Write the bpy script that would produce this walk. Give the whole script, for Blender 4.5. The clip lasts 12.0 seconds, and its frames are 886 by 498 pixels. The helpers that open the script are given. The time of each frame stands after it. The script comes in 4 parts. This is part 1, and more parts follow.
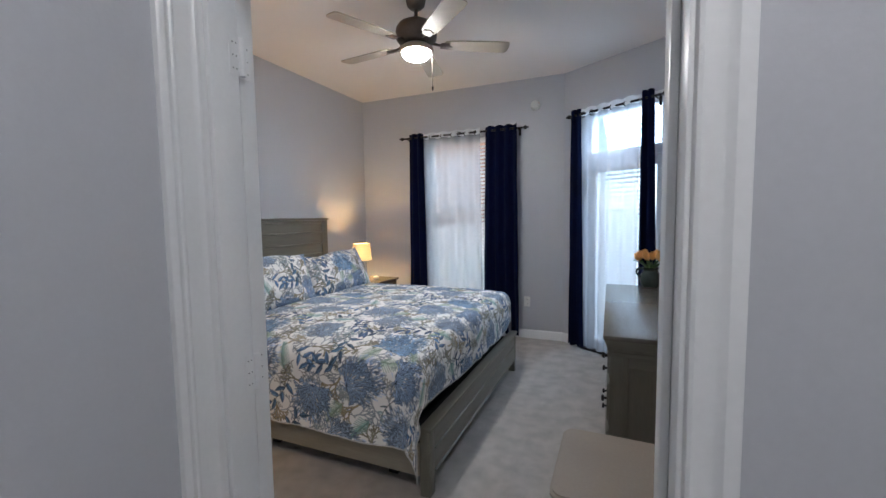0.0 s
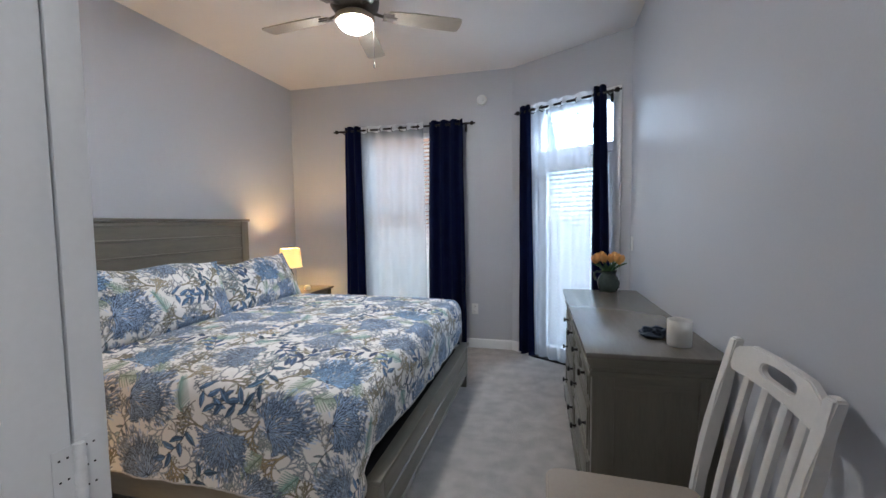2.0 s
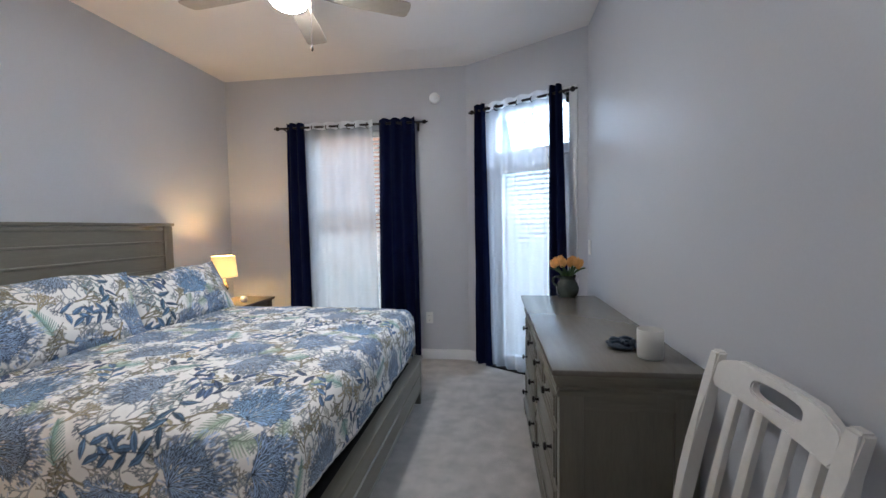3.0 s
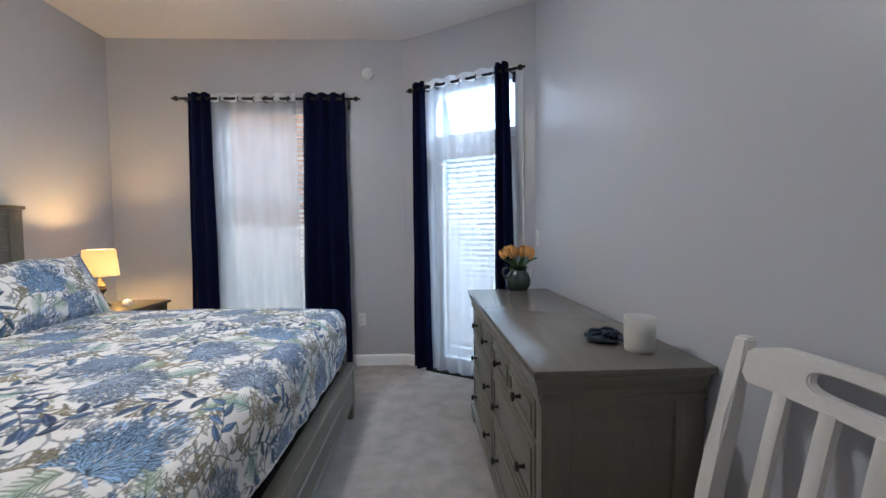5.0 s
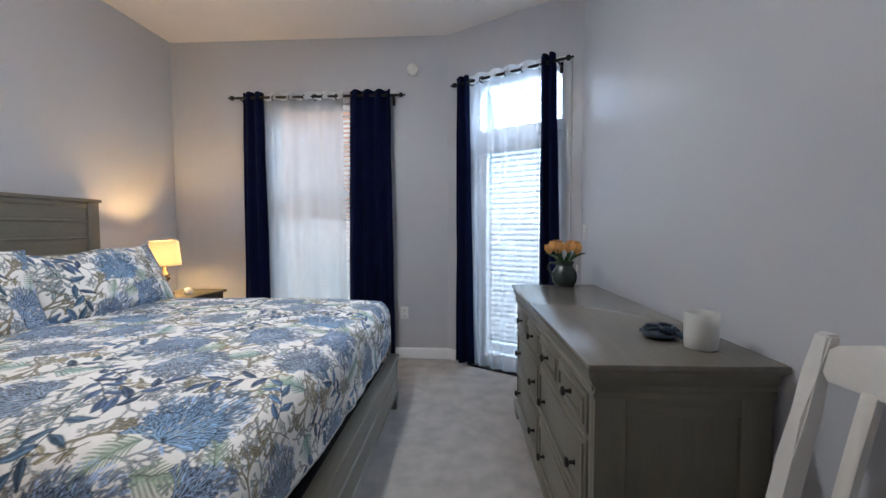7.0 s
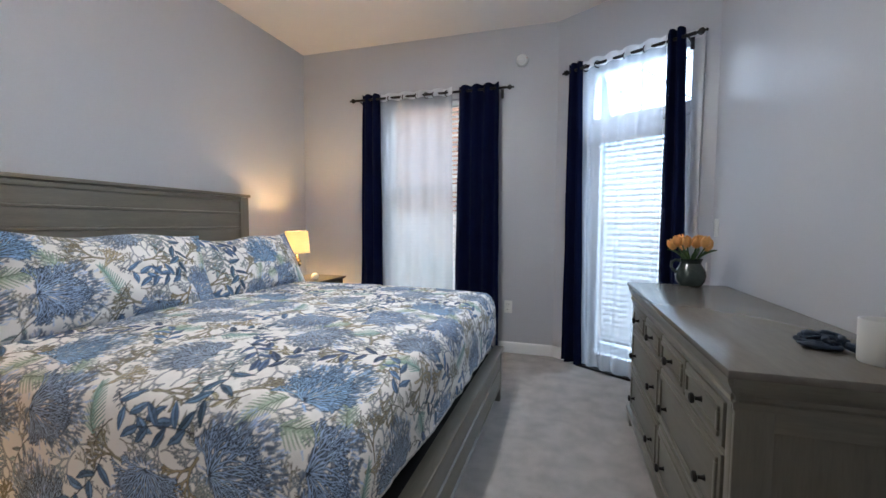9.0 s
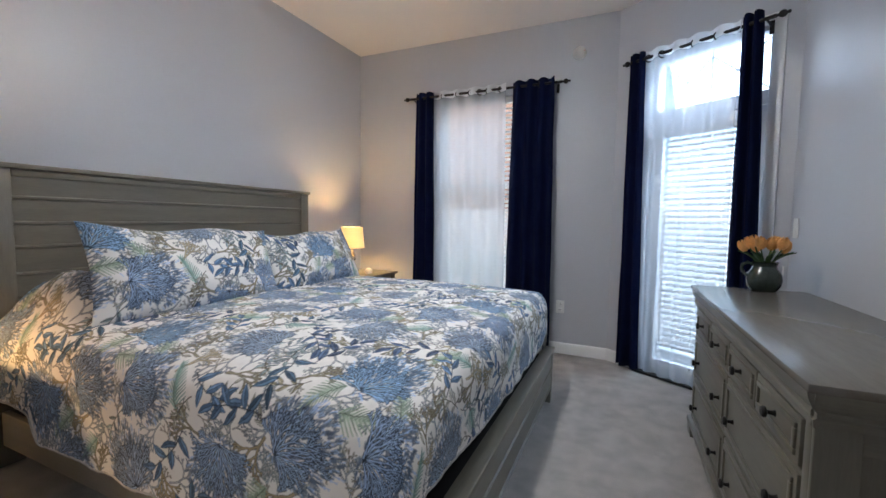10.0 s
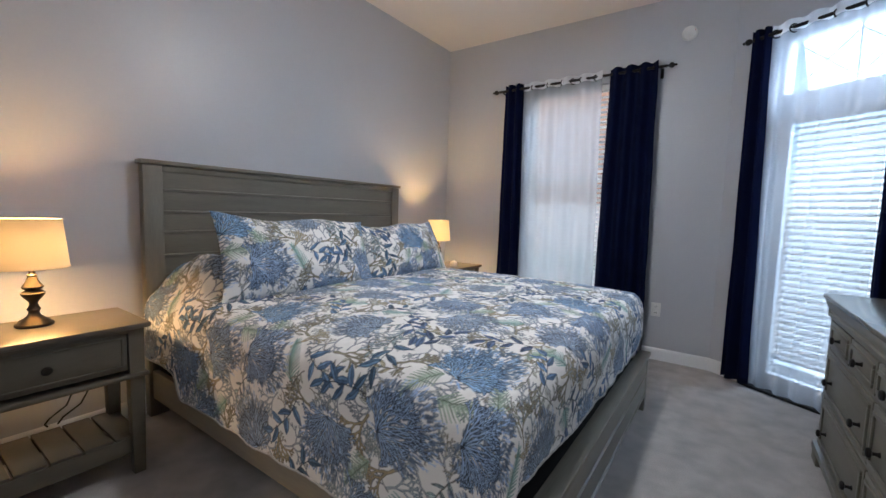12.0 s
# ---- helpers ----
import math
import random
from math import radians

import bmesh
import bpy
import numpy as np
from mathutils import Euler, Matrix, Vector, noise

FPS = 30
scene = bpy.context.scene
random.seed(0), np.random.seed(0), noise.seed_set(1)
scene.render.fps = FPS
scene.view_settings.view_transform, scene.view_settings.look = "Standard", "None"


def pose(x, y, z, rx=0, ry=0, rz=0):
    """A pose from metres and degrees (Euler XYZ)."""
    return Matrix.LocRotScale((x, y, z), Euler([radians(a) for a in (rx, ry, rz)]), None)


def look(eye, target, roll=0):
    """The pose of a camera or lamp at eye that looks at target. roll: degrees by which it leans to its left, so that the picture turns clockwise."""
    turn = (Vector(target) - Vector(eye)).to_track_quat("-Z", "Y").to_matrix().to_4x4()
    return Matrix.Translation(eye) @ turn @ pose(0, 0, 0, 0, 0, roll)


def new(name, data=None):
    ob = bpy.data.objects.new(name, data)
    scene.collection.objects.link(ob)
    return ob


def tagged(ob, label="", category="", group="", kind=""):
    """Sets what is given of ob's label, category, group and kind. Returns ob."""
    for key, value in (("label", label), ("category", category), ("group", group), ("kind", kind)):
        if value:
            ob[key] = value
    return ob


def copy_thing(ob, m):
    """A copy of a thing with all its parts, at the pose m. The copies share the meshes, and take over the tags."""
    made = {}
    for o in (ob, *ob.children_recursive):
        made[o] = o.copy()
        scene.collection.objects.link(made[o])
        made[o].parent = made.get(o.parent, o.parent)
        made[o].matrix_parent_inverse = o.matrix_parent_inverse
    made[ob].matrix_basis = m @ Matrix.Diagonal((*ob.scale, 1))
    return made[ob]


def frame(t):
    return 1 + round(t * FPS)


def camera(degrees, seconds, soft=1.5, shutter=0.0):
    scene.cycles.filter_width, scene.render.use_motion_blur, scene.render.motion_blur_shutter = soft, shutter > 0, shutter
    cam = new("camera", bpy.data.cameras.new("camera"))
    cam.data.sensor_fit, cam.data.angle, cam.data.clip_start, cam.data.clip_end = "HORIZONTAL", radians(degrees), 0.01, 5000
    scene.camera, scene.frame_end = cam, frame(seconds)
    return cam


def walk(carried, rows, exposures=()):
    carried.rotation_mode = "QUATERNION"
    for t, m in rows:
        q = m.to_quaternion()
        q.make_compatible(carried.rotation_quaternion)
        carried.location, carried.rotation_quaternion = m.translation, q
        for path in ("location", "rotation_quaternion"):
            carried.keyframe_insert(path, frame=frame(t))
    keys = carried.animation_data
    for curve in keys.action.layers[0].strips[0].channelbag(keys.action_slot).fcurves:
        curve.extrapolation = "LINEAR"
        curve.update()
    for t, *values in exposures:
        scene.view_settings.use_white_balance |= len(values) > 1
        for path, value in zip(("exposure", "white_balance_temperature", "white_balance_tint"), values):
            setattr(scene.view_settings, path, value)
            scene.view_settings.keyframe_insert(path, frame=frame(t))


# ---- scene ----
cam = camera(94.5, 12.0)
PATH = [
    (0, (-0.134, 0.696, 1.402), (-0.916, 2.53, 1.25), -0.8),
    (0.5, (-0.196, 0.76, 1.387), (-0.916, 2.62, 1.239), -0.9),
    (1, (-0.263, 0.84, 1.396), (-0.917, 2.724, 1.244), -0.8),
    (1.5, (-0.317, 0.928, 1.392), (-0.887, 2.839, 1.244), -0.9),
    (2, (-0.345, 1.034, 1.365), (-0.829, 2.969, 1.234), -0.7),
    (2.5, (-0.362, 1.155, 1.36), (-0.741, 3.115, 1.244), -0.8),
    (3, (-0.368, 1.272, 1.347), (-0.64, 3.251, 1.241), -0.9),
    (3.5, (-0.367, 1.385, 1.308), (-0.535, 3.376, 1.209), -0.8),
    (5.5, (-0.495, 1.658, 1.211), (-0.398, 3.654, 1.123), -0.5),
    (6, (-0.492, 1.66, 1.201), (-0.45, 3.658, 1.111), -0.5),
    (6.5, (-0.506, 1.647, 1.202), (-0.527, 3.645, 1.108), -0.3),
    (8.5, (-0.525, 1.62, 1.186), (-1.004, 3.558, 1.068), 0.2),
    (9, (-0.556, 1.616, 1.179), (-1.144, 3.523, 1.059), 0.4),
    (9.5, (-0.564, 1.608, 1.179), (-1.267, 3.476, 1.05), 0.6),
    (10, (-0.566, 1.602, 1.182), (-1.378, 3.424, 1.044), 0.9),
    (10.5, (-0.583, 1.59, 1.182), (-1.488, 3.367, 1.035), 1.2),
    (11, (-0.589, 1.578, 1.181), (-1.586, 3.305, 1.025), 1.4),
    (11.5, (-0.613, 1.569, 1.177), (-1.683, 3.251, 1.012), 1.6),
    (12, (-0.616, 1.564, 1.18), (-1.757, 3.196, 1.004), 1.7),
]
walk(cam, [(t, look(eye, target, roll)) for t, eye, target, roll in PATH], [(0, 0.24, 5820, 8), (2.5, 0.38, 5860, 8), (5.5, 0.34, 5880, 8), (8.5, 0.42, 5880, 8), (10.5, 0.34, 5850, 8), (12, 0.22, 5740, 8)])

# ---- world and light ----
FAN_GLOW, BULB_GLOW = 182.0, 450.0
world = bpy.data.worlds.new("sky")
scene.world = world
world.use_nodes = True
wn = world.node_tree
sky = wn.nodes.new("ShaderNodeTexSky")
sky.sky_type, sky.sun_disc = "NISHITA", False
sky.sun_elevation, sky.sun_rotation = radians(42), radians(156)
wn.nodes["Background"].inputs["Strength"].default_value = 0.15
wn.links.new(sky.outputs[0], wn.nodes["Background"].inputs["Color"])


def lamp(name, kind, power, colour, m, size=0.1, size_y=None):
    data = bpy.data.lights.new(name, kind)
    data.energy, data.color = power, colour
    if kind == "AREA":
        data.size = size
        if size_y:
            data.shape, data.size_y = "RECTANGLE", size_y
    elif kind == "SUN":
        data.angle = size
    else:
        data.shadow_soft_size = size
    ob = new(name, data)
    ob.matrix_world = m
    return ob


lamp("sun", "SUN", 5.0, (1.0, 0.95, 0.88), look((3, -3, 9), (-1, 6, 0)), size=radians(0.5))

# door wall: local x runs along it from the corner AX, AY, local y points outdoors
AX, AY, XL, XR, YN, YF, H = -0.68, 5.37, -3.25, 0.345, 1.42, 5.37, 2.925
DU, DV = 0.848, -0.530
DOORWALL = Matrix(((DU, -DV, 0, AX), (DV, DU, 0, AY), (0, 0, 1, 0), (0, 0, 0, 1)))

lamp("daylight_window", "AREA", 52, (0.78, 0.88, 1.0), look((-1.855, 6.7, 3.5), (-1.855, 5.4, 1.3)), 1.6, 1.2)
lamp("daylight_court", "AREA", 2.6, (0.84, 0.95, 1.0), pose(-1.95, 6.1, 0.75, -90, 0, 0), 1.5, 1.1)
lamp("daylight_door", "AREA", 5.6, (0.62, 0.78, 1.0), DOORWALL @ pose(0.68, 0.42, 1.02, -90, 0, 0), 0.9, 1.85)
lamp("daylight_transom", "AREA", 4.5, (0.66, 0.80, 1.0), DOORWALL @ pose(0.68, 0.30, 2.28, -70, 0, 0), 0.75, 0.45)
lamp("daylight_high", "AREA", 85, (0.74, 0.85, 1.0), DOORWALL @ pose(0.68, 1.0, 3.3, -45, 0, 0), 1.0, 0.5)
# unseen point light, added to brighten the hall walls and door casings
lamp("hall_fill", "POINT", 23, (1.0, 0.94, 0.87), pose(0.25, 0.42, 2.6), 0.12)

# ---- materials ----


def mat(name, base=(0.5, 0.5, 0.5), rough=0.6, metal=0.0, vary=0.08, scale=6.0, grain=60.0, bump=0.05, stretch=(1, 1, 1), spec=0.5, sheen=0.0):
    """A painted, stained or woven surface with variation at two scales and fine relief."""
    m = bpy.data.materials.new(name)
    m.use_nodes = True
    nt = m.node_tree
    b = nt.nodes["Principled BSDF"]
    tc = nt.nodes.new("ShaderNodeTexCoord")
    mp = nt.nodes.new("ShaderNodeMapping")
    mp.inputs["Scale"].default_value = stretch
    nt.links.new(tc.outputs["Object"], mp.inputs["Vector"])
    n1, n2 = nt.nodes.new("ShaderNodeTexNoise"), nt.nodes.new("ShaderNodeTexNoise")
    n1.inputs["Scale"].default_value, n1.inputs["Detail"].default_value = scale, 4
    n2.inputs["Scale"].default_value, n2.inputs["Detail"].default_value = grain, 6
    for n in (n1, n2):
        nt.links.new(mp.outputs[0], n.inputs["Vector"])
    mixn = nt.nodes.new("ShaderNodeMix")
    mixn.data_type = "FLOAT"
    mixn.inputs[0].default_value = 0.45
    nt.links.new(n1.outputs[0], mixn.inputs[2])
    nt.links.new(n2.outputs[0], mixn.inputs[3])
    ramp = nt.nodes.new("ShaderNodeValToRGB")
    ramp.color_ramp.elements[0].position, ramp.color_ramp.elements[1].position = 0.3, 0.7
    ramp.color_ramp.elements[0].color = (*[max(0, c * (1 - vary)) for c in base], 1)
    ramp.color_ramp.elements[1].color = (*[min(1, c * (1 + vary)) for c in base], 1)
    nt.links.new(mixn.outputs[0], ramp.inputs[0])
    nt.links.new(ramp.outputs[0], b.inputs["Base Color"])
    b.inputs["Roughness"].default_value, b.inputs["Metallic"].default_value = rough, metal
    b.inputs["Specular IOR Level"].default_value = spec
    if sheen:
        b.inputs["Sheen Weight"].default_value = sheen
    if bump:
        bp = nt.nodes.new("ShaderNodeBump")
        bp.inputs["Strength"].default_value, bp.inputs["Distance"].default_value = bump, 0.01
        nt.links.new(n2.outputs[0], bp.inputs["Height"])
        nt.links.new(bp.outputs[0], b.inputs["Normal"])
    return m


def glow(name, colour, strength):
    m = bpy.data.materials.new(name)
    m.use_nodes = True
    b = m.node_tree.nodes["Principled BSDF"]
    b.inputs["Base Color"].default_value = (*colour, 1)
    b.inputs["Emission Color"].default_value = (*colour, 1)
    b.inputs["Emission Strength"].default_value = strength
    return m


def cloth(name, colour, through_part, clear, rough=0.9, weave=900):
    """Thin cloth that lets light through: diffuse and translucent, with clear gaps between the threads."""
    m = bpy.data.materials.new(name)
    m.use_nodes = True
    nt = m.node_tree
    nt.nodes.remove(nt.nodes["Principled BSDF"])
    out = nt.nodes["Material Output"]
    dif, tra, cle = nt.nodes.new("ShaderNodeBsdfDiffuse"), nt.nodes.new("ShaderNodeBsdfTranslucent"), nt.nodes.new("ShaderNodeBsdfTransparent")
    dif.inputs[0].default_value = tra.inputs[0].default_value = (*colour, 1)
    dif.inputs[1].default_value = rough
    a, c = nt.nodes.new("ShaderNodeMixShader"), nt.nodes.new("ShaderNodeMixShader")
    a.inputs[0].default_value = through_part
    nt.links.new(dif.outputs[0], a.inputs[1])
    nt.links.new(tra.outputs[0], a.inputs[2])
    tc, nz = nt.nodes.new("ShaderNodeTexCoord"), nt.nodes.new("ShaderNodeTexNoise")
    nz.inputs["Scale"].default_value = 5
    nt.links.new(tc.outputs["Object"], nz.inputs["Vector"])
    rng = nt.nodes.new("ShaderNodeMapRange")
    rng.inputs[3].default_value, rng.inputs[4].default_value = clear * 0.97, min(1, clear * 1.03)
    nt.links.new(nz.outputs[0], rng.inputs[0])
    nt.links.new(rng.outputs[0], c.inputs[0])
    nt.links.new(a.outputs[0], c.inputs[1])
    nt.links.new(cle.outputs[0], c.inputs[2])
    nt.links.new(c.outputs[0], out.inputs[0])
    return m


def glass_mat(name):
    m = bpy.data.materials.new(name)
    m.use_nodes = True
    b = m.node_tree.nodes["Principled BSDF"]
    b.inputs["Base Color"].default_value = (0.95, 0.98, 0.97, 1)
    b.inputs["Roughness"].default_value, b.inputs["Transmission Weight"].default_value, b.inputs["IOR"].default_value = 0.02, 1, 1.45
    return m


PAINT = mat("wall_paint", (0.525, 0.535, 0.575), 0.38, vary=0.03, scale=1.2, grain=110, bump=0.05, spec=0.5)
CEIL = mat("ceiling_paint", (0.88, 0.84, 0.81), 0.9, vary=0.02, scale=2, grain=120, bump=0.08, spec=0.2)
TRIM = mat("trim_paint", (0.83, 0.84, 0.85), 0.30, vary=0.03, scale=3, grain=90, bump=0.02)
CARPET = mat("carpet", (0.44, 0.41, 0.386), 1.0, vary=0.30, scale=9, grain=240, bump=0.7, spec=0.1, sheen=0.2)
WOODX = mat("grey_stain_x", (0.172, 0.160, 0.128), 0.36, vary=0.16, scale=5, grain=30, bump=0.06, stretch=(0.6, 6, 6))
WOODY = mat("grey_stain_y", (0.172, 0.160, 0.128), 0.36, vary=0.16, scale=5, grain=30, bump=0.06, stretch=(6, 0.6, 6))
WOODZ = mat("grey_stain_z", (0.172, 0.160, 0.128), 0.36, vary=0.16, scale=5, grain=30, bump=0.06, stretch=(6, 6, 0.6))
RAILWOOD = mat("rail_stain", (0.31, 0.275, 0.215), 0.45, vary=0.12, scale=5, grain=30, bump=0.05, stretch=(0.6, 6, 6))
WOODTOP = mat("polished_grey_stain", (0.170, 0.155, 0.130), 0.23, vary=0.12, scale=5, grain=30, bump=0.02, stretch=(6, 0.6, 6))
LIGHTWOOD = mat("pale_stain", (0.105, 0.091, 0.068), 0.42, vary=0.12, scale=5, grain=30, bump=0.05, stretch=(3, 0.8, 3))
NAVY = mat("navy_cloth", (0.004, 0.0075, 0.034), 0.95, vary=0.25, scale=8, grain=600, bump=0.2, spec=0.1)
SHEER = cloth("sheer_voile", (0.84, 0.89, 0.97), 0.50, 0.66)
HEADING = cloth("doubled_voile", (0.90, 0.92, 0.95), 0.45, 0.12)
SLAT = cloth("blind_slat", (0.88, 0.88, 0.87), 0.30, 0.0)
BRONZE = mat("oiled_bronze", (0.012, 0.0105, 0.0095), 0.42, 0.4, vary=0.3, scale=20, grain=80, bump=0.02)
FANMETAL = mat("brushed_bronze", (0.17, 0.14, 0.12), 0.35, 0.8, vary=0.15, scale=10, grain=90, bump=0.02)
BRASS = mat("satin_brass", (0.42, 0.35, 0.26), 0.32, 0.7, vary=0.12, scale=10, grain=90, bump=0.02)
BLADE = mat("fan_blade", (0.42, 0.36, 0.29), 0.5, vary=0.1, scale=6, grain=50, bump=0.03, stretch=(0.6, 5, 5))
WHITEPLASTIC = mat("white_plastic", (0.78, 0.78, 0.76), 0.4, vary=0.02, bump=0.0)
RED = mat("red_plastic", (0.50, 0.025, 0.025), 0.35, vary=0.08, bump=0.0)
CHAIRWHITE = mat("white_chair_paint", (0.70, 0.68, 0.65), 0.38, vary=0.05, scale=8, grain=70, bump=0.03)
SEAT = mat("chair_seat", (0.35, 0.30, 0.25), 0.55, vary=0.07, scale=6, grain=90, bump=0.03)
BLACK = mat("black_base", (0.012, 0.012, 0.013), 0.8, vary=0.3, bump=0.05)
POT = mat("green_glaze", (0.034, 0.048, 0.044), 0.15, vary=0.25, scale=20, grain=90, bump=0.01)
PETAL = mat("orange_petal", (0.82, 0.42, 0.13), 0.55, vary=0.2, scale=30, grain=120, bump=0.03)
LEAF = mat("tulip_leaf", (0.05, 0.11, 0.03), 0.5, vary=0.3, scale=30, grain=120, bump=0.03)
WAX = mat("candle_wax", (0.80, 0.76, 0.68), 0.35, vary=0.03, bump=0.0)
DENIM = mat("blue_cord", (0.020, 0.036, 0.062), 0.6, vary=0.5, scale=60, grain=300, bump=0.3)
BRICK = mat("brick_facade", (0.34, 0.20, 0.14), 0.9, vary=0.2, scale=3, grain=40, bump=0.2)
CONCRETE = mat("patio_concrete", (0.32, 0.32, 0.31), 0.9, vary=0.15, scale=2, grain=40, bump=0.1)
GREEN = mat("shrub_leaves", (0.07, 0.11, 0.04), 0.7, vary=0.4, scale=8, grain=40, bump=0.3)
SHADE = cloth("lamp_shade", (0.90, 0.73, 0.46), 0.020, 0.0)
TUMBLER = cloth("milky_candle_glass", (0.90, 0.90, 0.88), 0.35, 0.40)
GLASS = glass_mat("clear_glass")
BOWL = glow("lit_glass_bowl", (1.0, 0.95, 0.89), FAN_GLOW)

# ---- builders ----


def box(bm, x0, x1, y0, y1, z0, z1, bevel=0.0, seg=2):
    """A box between the given bounds, with rounded edges if asked."""
    made = bmesh.ops.create_cube(bm, size=1.0)["verts"]
    for v in made:
        v.co = Vector(((x0 + x1) / 2 + v.co.x * (x1 - x0), (y0 + y1) / 2 + v.co.y * (y1 - y0), (z0 + z1) / 2 + v.co.z * (z1 - z0)))
    if bevel:
        bmesh.ops.bevel(bm, geom=list({e for v in made for e in v.link_edges}), offset=bevel, segments=seg, profile=0.5, affect="EDGES")
    return bm


def boxed(*bounds, bevel=0.0, seg=2):
    return box(bmesh.new(), *bounds, bevel=bevel, seg=seg)


def lathe(profile, cx=0, cy=0, cz=0, seg=32):
    """A turned body from (radius, height) pairs."""
    bm = bmesh.new()
    rings = [[bm.verts.new((cx + r * math.cos(2 * math.pi * k / seg), cy + r * math.sin(2 * math.pi * k / seg), cz + h)) for k in range(seg)] for r, h in profile]
    for a, b in zip(rings, rings[1:]):
        for k in range(seg):
            bm.faces.new((a[k], a[(k + 1) % seg], b[(k + 1) % seg], b[k]))
    for ring, flip in ((rings[0], True), (rings[-1], False)):
        bm.faces.new(ring[::-1] if flip else ring)
    return bm


def prism(points, z0, z1, axis="z"):
    """A straight moulding: an outline run from z0 to z1 along an axis."""
    bm = bmesh.new()

    def put(a, b, c):
        return {"z": (a, b, c), "x": (c, a, b), "y": (a, c, b)}[axis]
    lo, hi = [[bm.verts.new(put(a, b, z)) for a, b in points] for z in (z0, z1)]
    for k in range(len(points)):
        bm.faces.new((lo[k], lo[(k + 1) % len(points)], hi[(k + 1) % len(points)], hi[k]))
    bm.faces.new(lo[::-1]), bm.faces.new(hi)
    bmesh.ops.recalc_face_normals(bm, faces=bm.faces)
    return bm


def tube(path, radius, seg=10):
    """A round bar along a path of points; radius may be a list."""
    bm = bmesh.new()
    path = [Vector(p) for p in path]
    radii = radius if isinstance(radius, (list, tuple)) else [radius] * len(path)
    rings = []
    for k, p in enumerate(path):
        way = (path[min(k + 1, len(path) - 1)] - path[max(k - 1, 0)]).normalized()
        side = way.orthogonal().normalized() if k == 0 else (last - way * last.dot(way)).normalized()
        last = side
        up = way.cross(side)
        rings.append([bm.verts.new(p + radii[k] * (math.cos(2 * math.pi * j / seg) * side + math.sin(2 * math.pi * j / seg) * up)) for j in range(seg)])
    for a, b in zip(rings, rings[1:]):
        for j in range(seg):
            bm.faces.new((a[j], a[(j + 1) % seg], b[(j + 1) % seg], b[j]))
    bm.faces.new(rings[0][::-1]), bm.faces.new(rings[-1])
    bmesh.ops.recalc_face_normals(bm, faces=bm.faces)
    return bm


def mesh_of(name, bm, material, smooth=True):
    me = bpy.data.meshes.new(name)
    bm.to_mesh(me)
    bm.free()
    me.materials.append(material)
    if smooth:
        me.polygons.foreach_set("use_smooth", [True] * len(me.polygons))
        me.set_sharp_from_angle(angle=radians(35))
    return me


def part(name, bm, material, parent, label="", smooth=True):
    ob = new(name, mesh_of(name, bm, material, smooth))
    ob.parent = parent
    if label:
        ob["label"] = label
    return ob


def solo(name, bm, material, label, category, kind="", group="", m=None, smooth=True):
    ob = new(name, mesh_of(name, bm, material, smooth))
    if m is not None:
        ob.matrix_world = m
    return tagged(ob, label, category, group, kind)


def thing(name, label, category, m=None, group="", kind=""):
    ob = new(name)
    ob.empty_display_size = 0.05
    if m is not None:
        ob.matrix_basis = m
    return tagged(ob, label, category, group, kind)


def grid_mesh(name, pts, material, parent=None, colours=None, label=""):
    """A smooth sheet from an array of points [rows, columns, 3], with a printed colour at each point if given."""
    nr, nc = pts.shape[:2]
    me = bpy.data.meshes.new(name)
    idx = np.arange(nr * nc).reshape(nr, nc)
    quads = np.stack([idx[:-1, :-1], idx[:-1, 1:], idx[1:, 1:], idx[1:, :-1]], -1).reshape(-1, 4)
    me.vertices.add(nr * nc)
    me.vertices.foreach_set("co", pts.reshape(-1).astype(np.float32))
    me.loops.add(quads.size)
    me.loops.foreach_set("vertex_index", quads.reshape(-1).astype(np.int32))
    me.polygons.add(len(quads))
    me.polygons.foreach_set("loop_start", (np.arange(len(quads)) * 4).astype(np.int32))
    me.update(calc_edges=True)
    me.polygons.foreach_set("use_smooth", np.ones(len(quads), dtype=bool))
    if colours is not None:
        at = me.color_attributes.new("print", "FLOAT_COLOR", "POINT")
        at.data.foreach_set("color", np.concatenate([colours.reshape(-1, 3), np.ones((nr * nc, 1))], 1).reshape(-1).astype(np.float32))
    me.materials.append(material)
    ob = new(name, me)
    if parent:
        ob.parent = parent
    if label:
        ob["label"] = label
    return ob


# ---- structure ----
T = 0.15
bm = prism([(XL - T, 1.27), (XR + T, 1.27), (XR + T, 4.77), (AX + 0.12, 5.52), (XL - T, 5.52)], -0.2, 0)
box(bm, -1.15, 1.4, -1.6, 1.27, -0.2, 0)
solo("floor", bm, CARPET, "grey-beige cut-pile carpet with brushed footprints", "floor", "structure")
solo("ceiling", boxed(XL - T, XR + T, YN - 0.15, 5.52, H, H + 0.15), CEIL, "smooth white painted ceiling", "ceiling", "structure")
solo("wall_west", boxed(XL - T, XL, YN - T, 5.52, 0, H), PAINT, "pale blue-grey painted wall behind the bed", "wall", "structure")
solo("wall_east", boxed(XR, XR + T, YN, 4.80, 0, H), PAINT, "pale blue-grey satin painted wall behind the dresser", "wall", "structure")
WX0, WX1, WZ0, WZ1 = -2.315, -1.395, 0.45, 2.345
bm = boxed(XL, WX0, YF, YF + T, 0, H)
box(bm, WX1, AX + 0.08, YF, YF + T, 0, H), box(bm, WX0, WX1, YF, YF + T, 0, WZ0), box(bm, WX0, WX1, YF, YF + T, WZ1, H)
solo("wall_north", bm, PAINT, "pale blue-grey painted wall with one tall window", "wall", "structure")
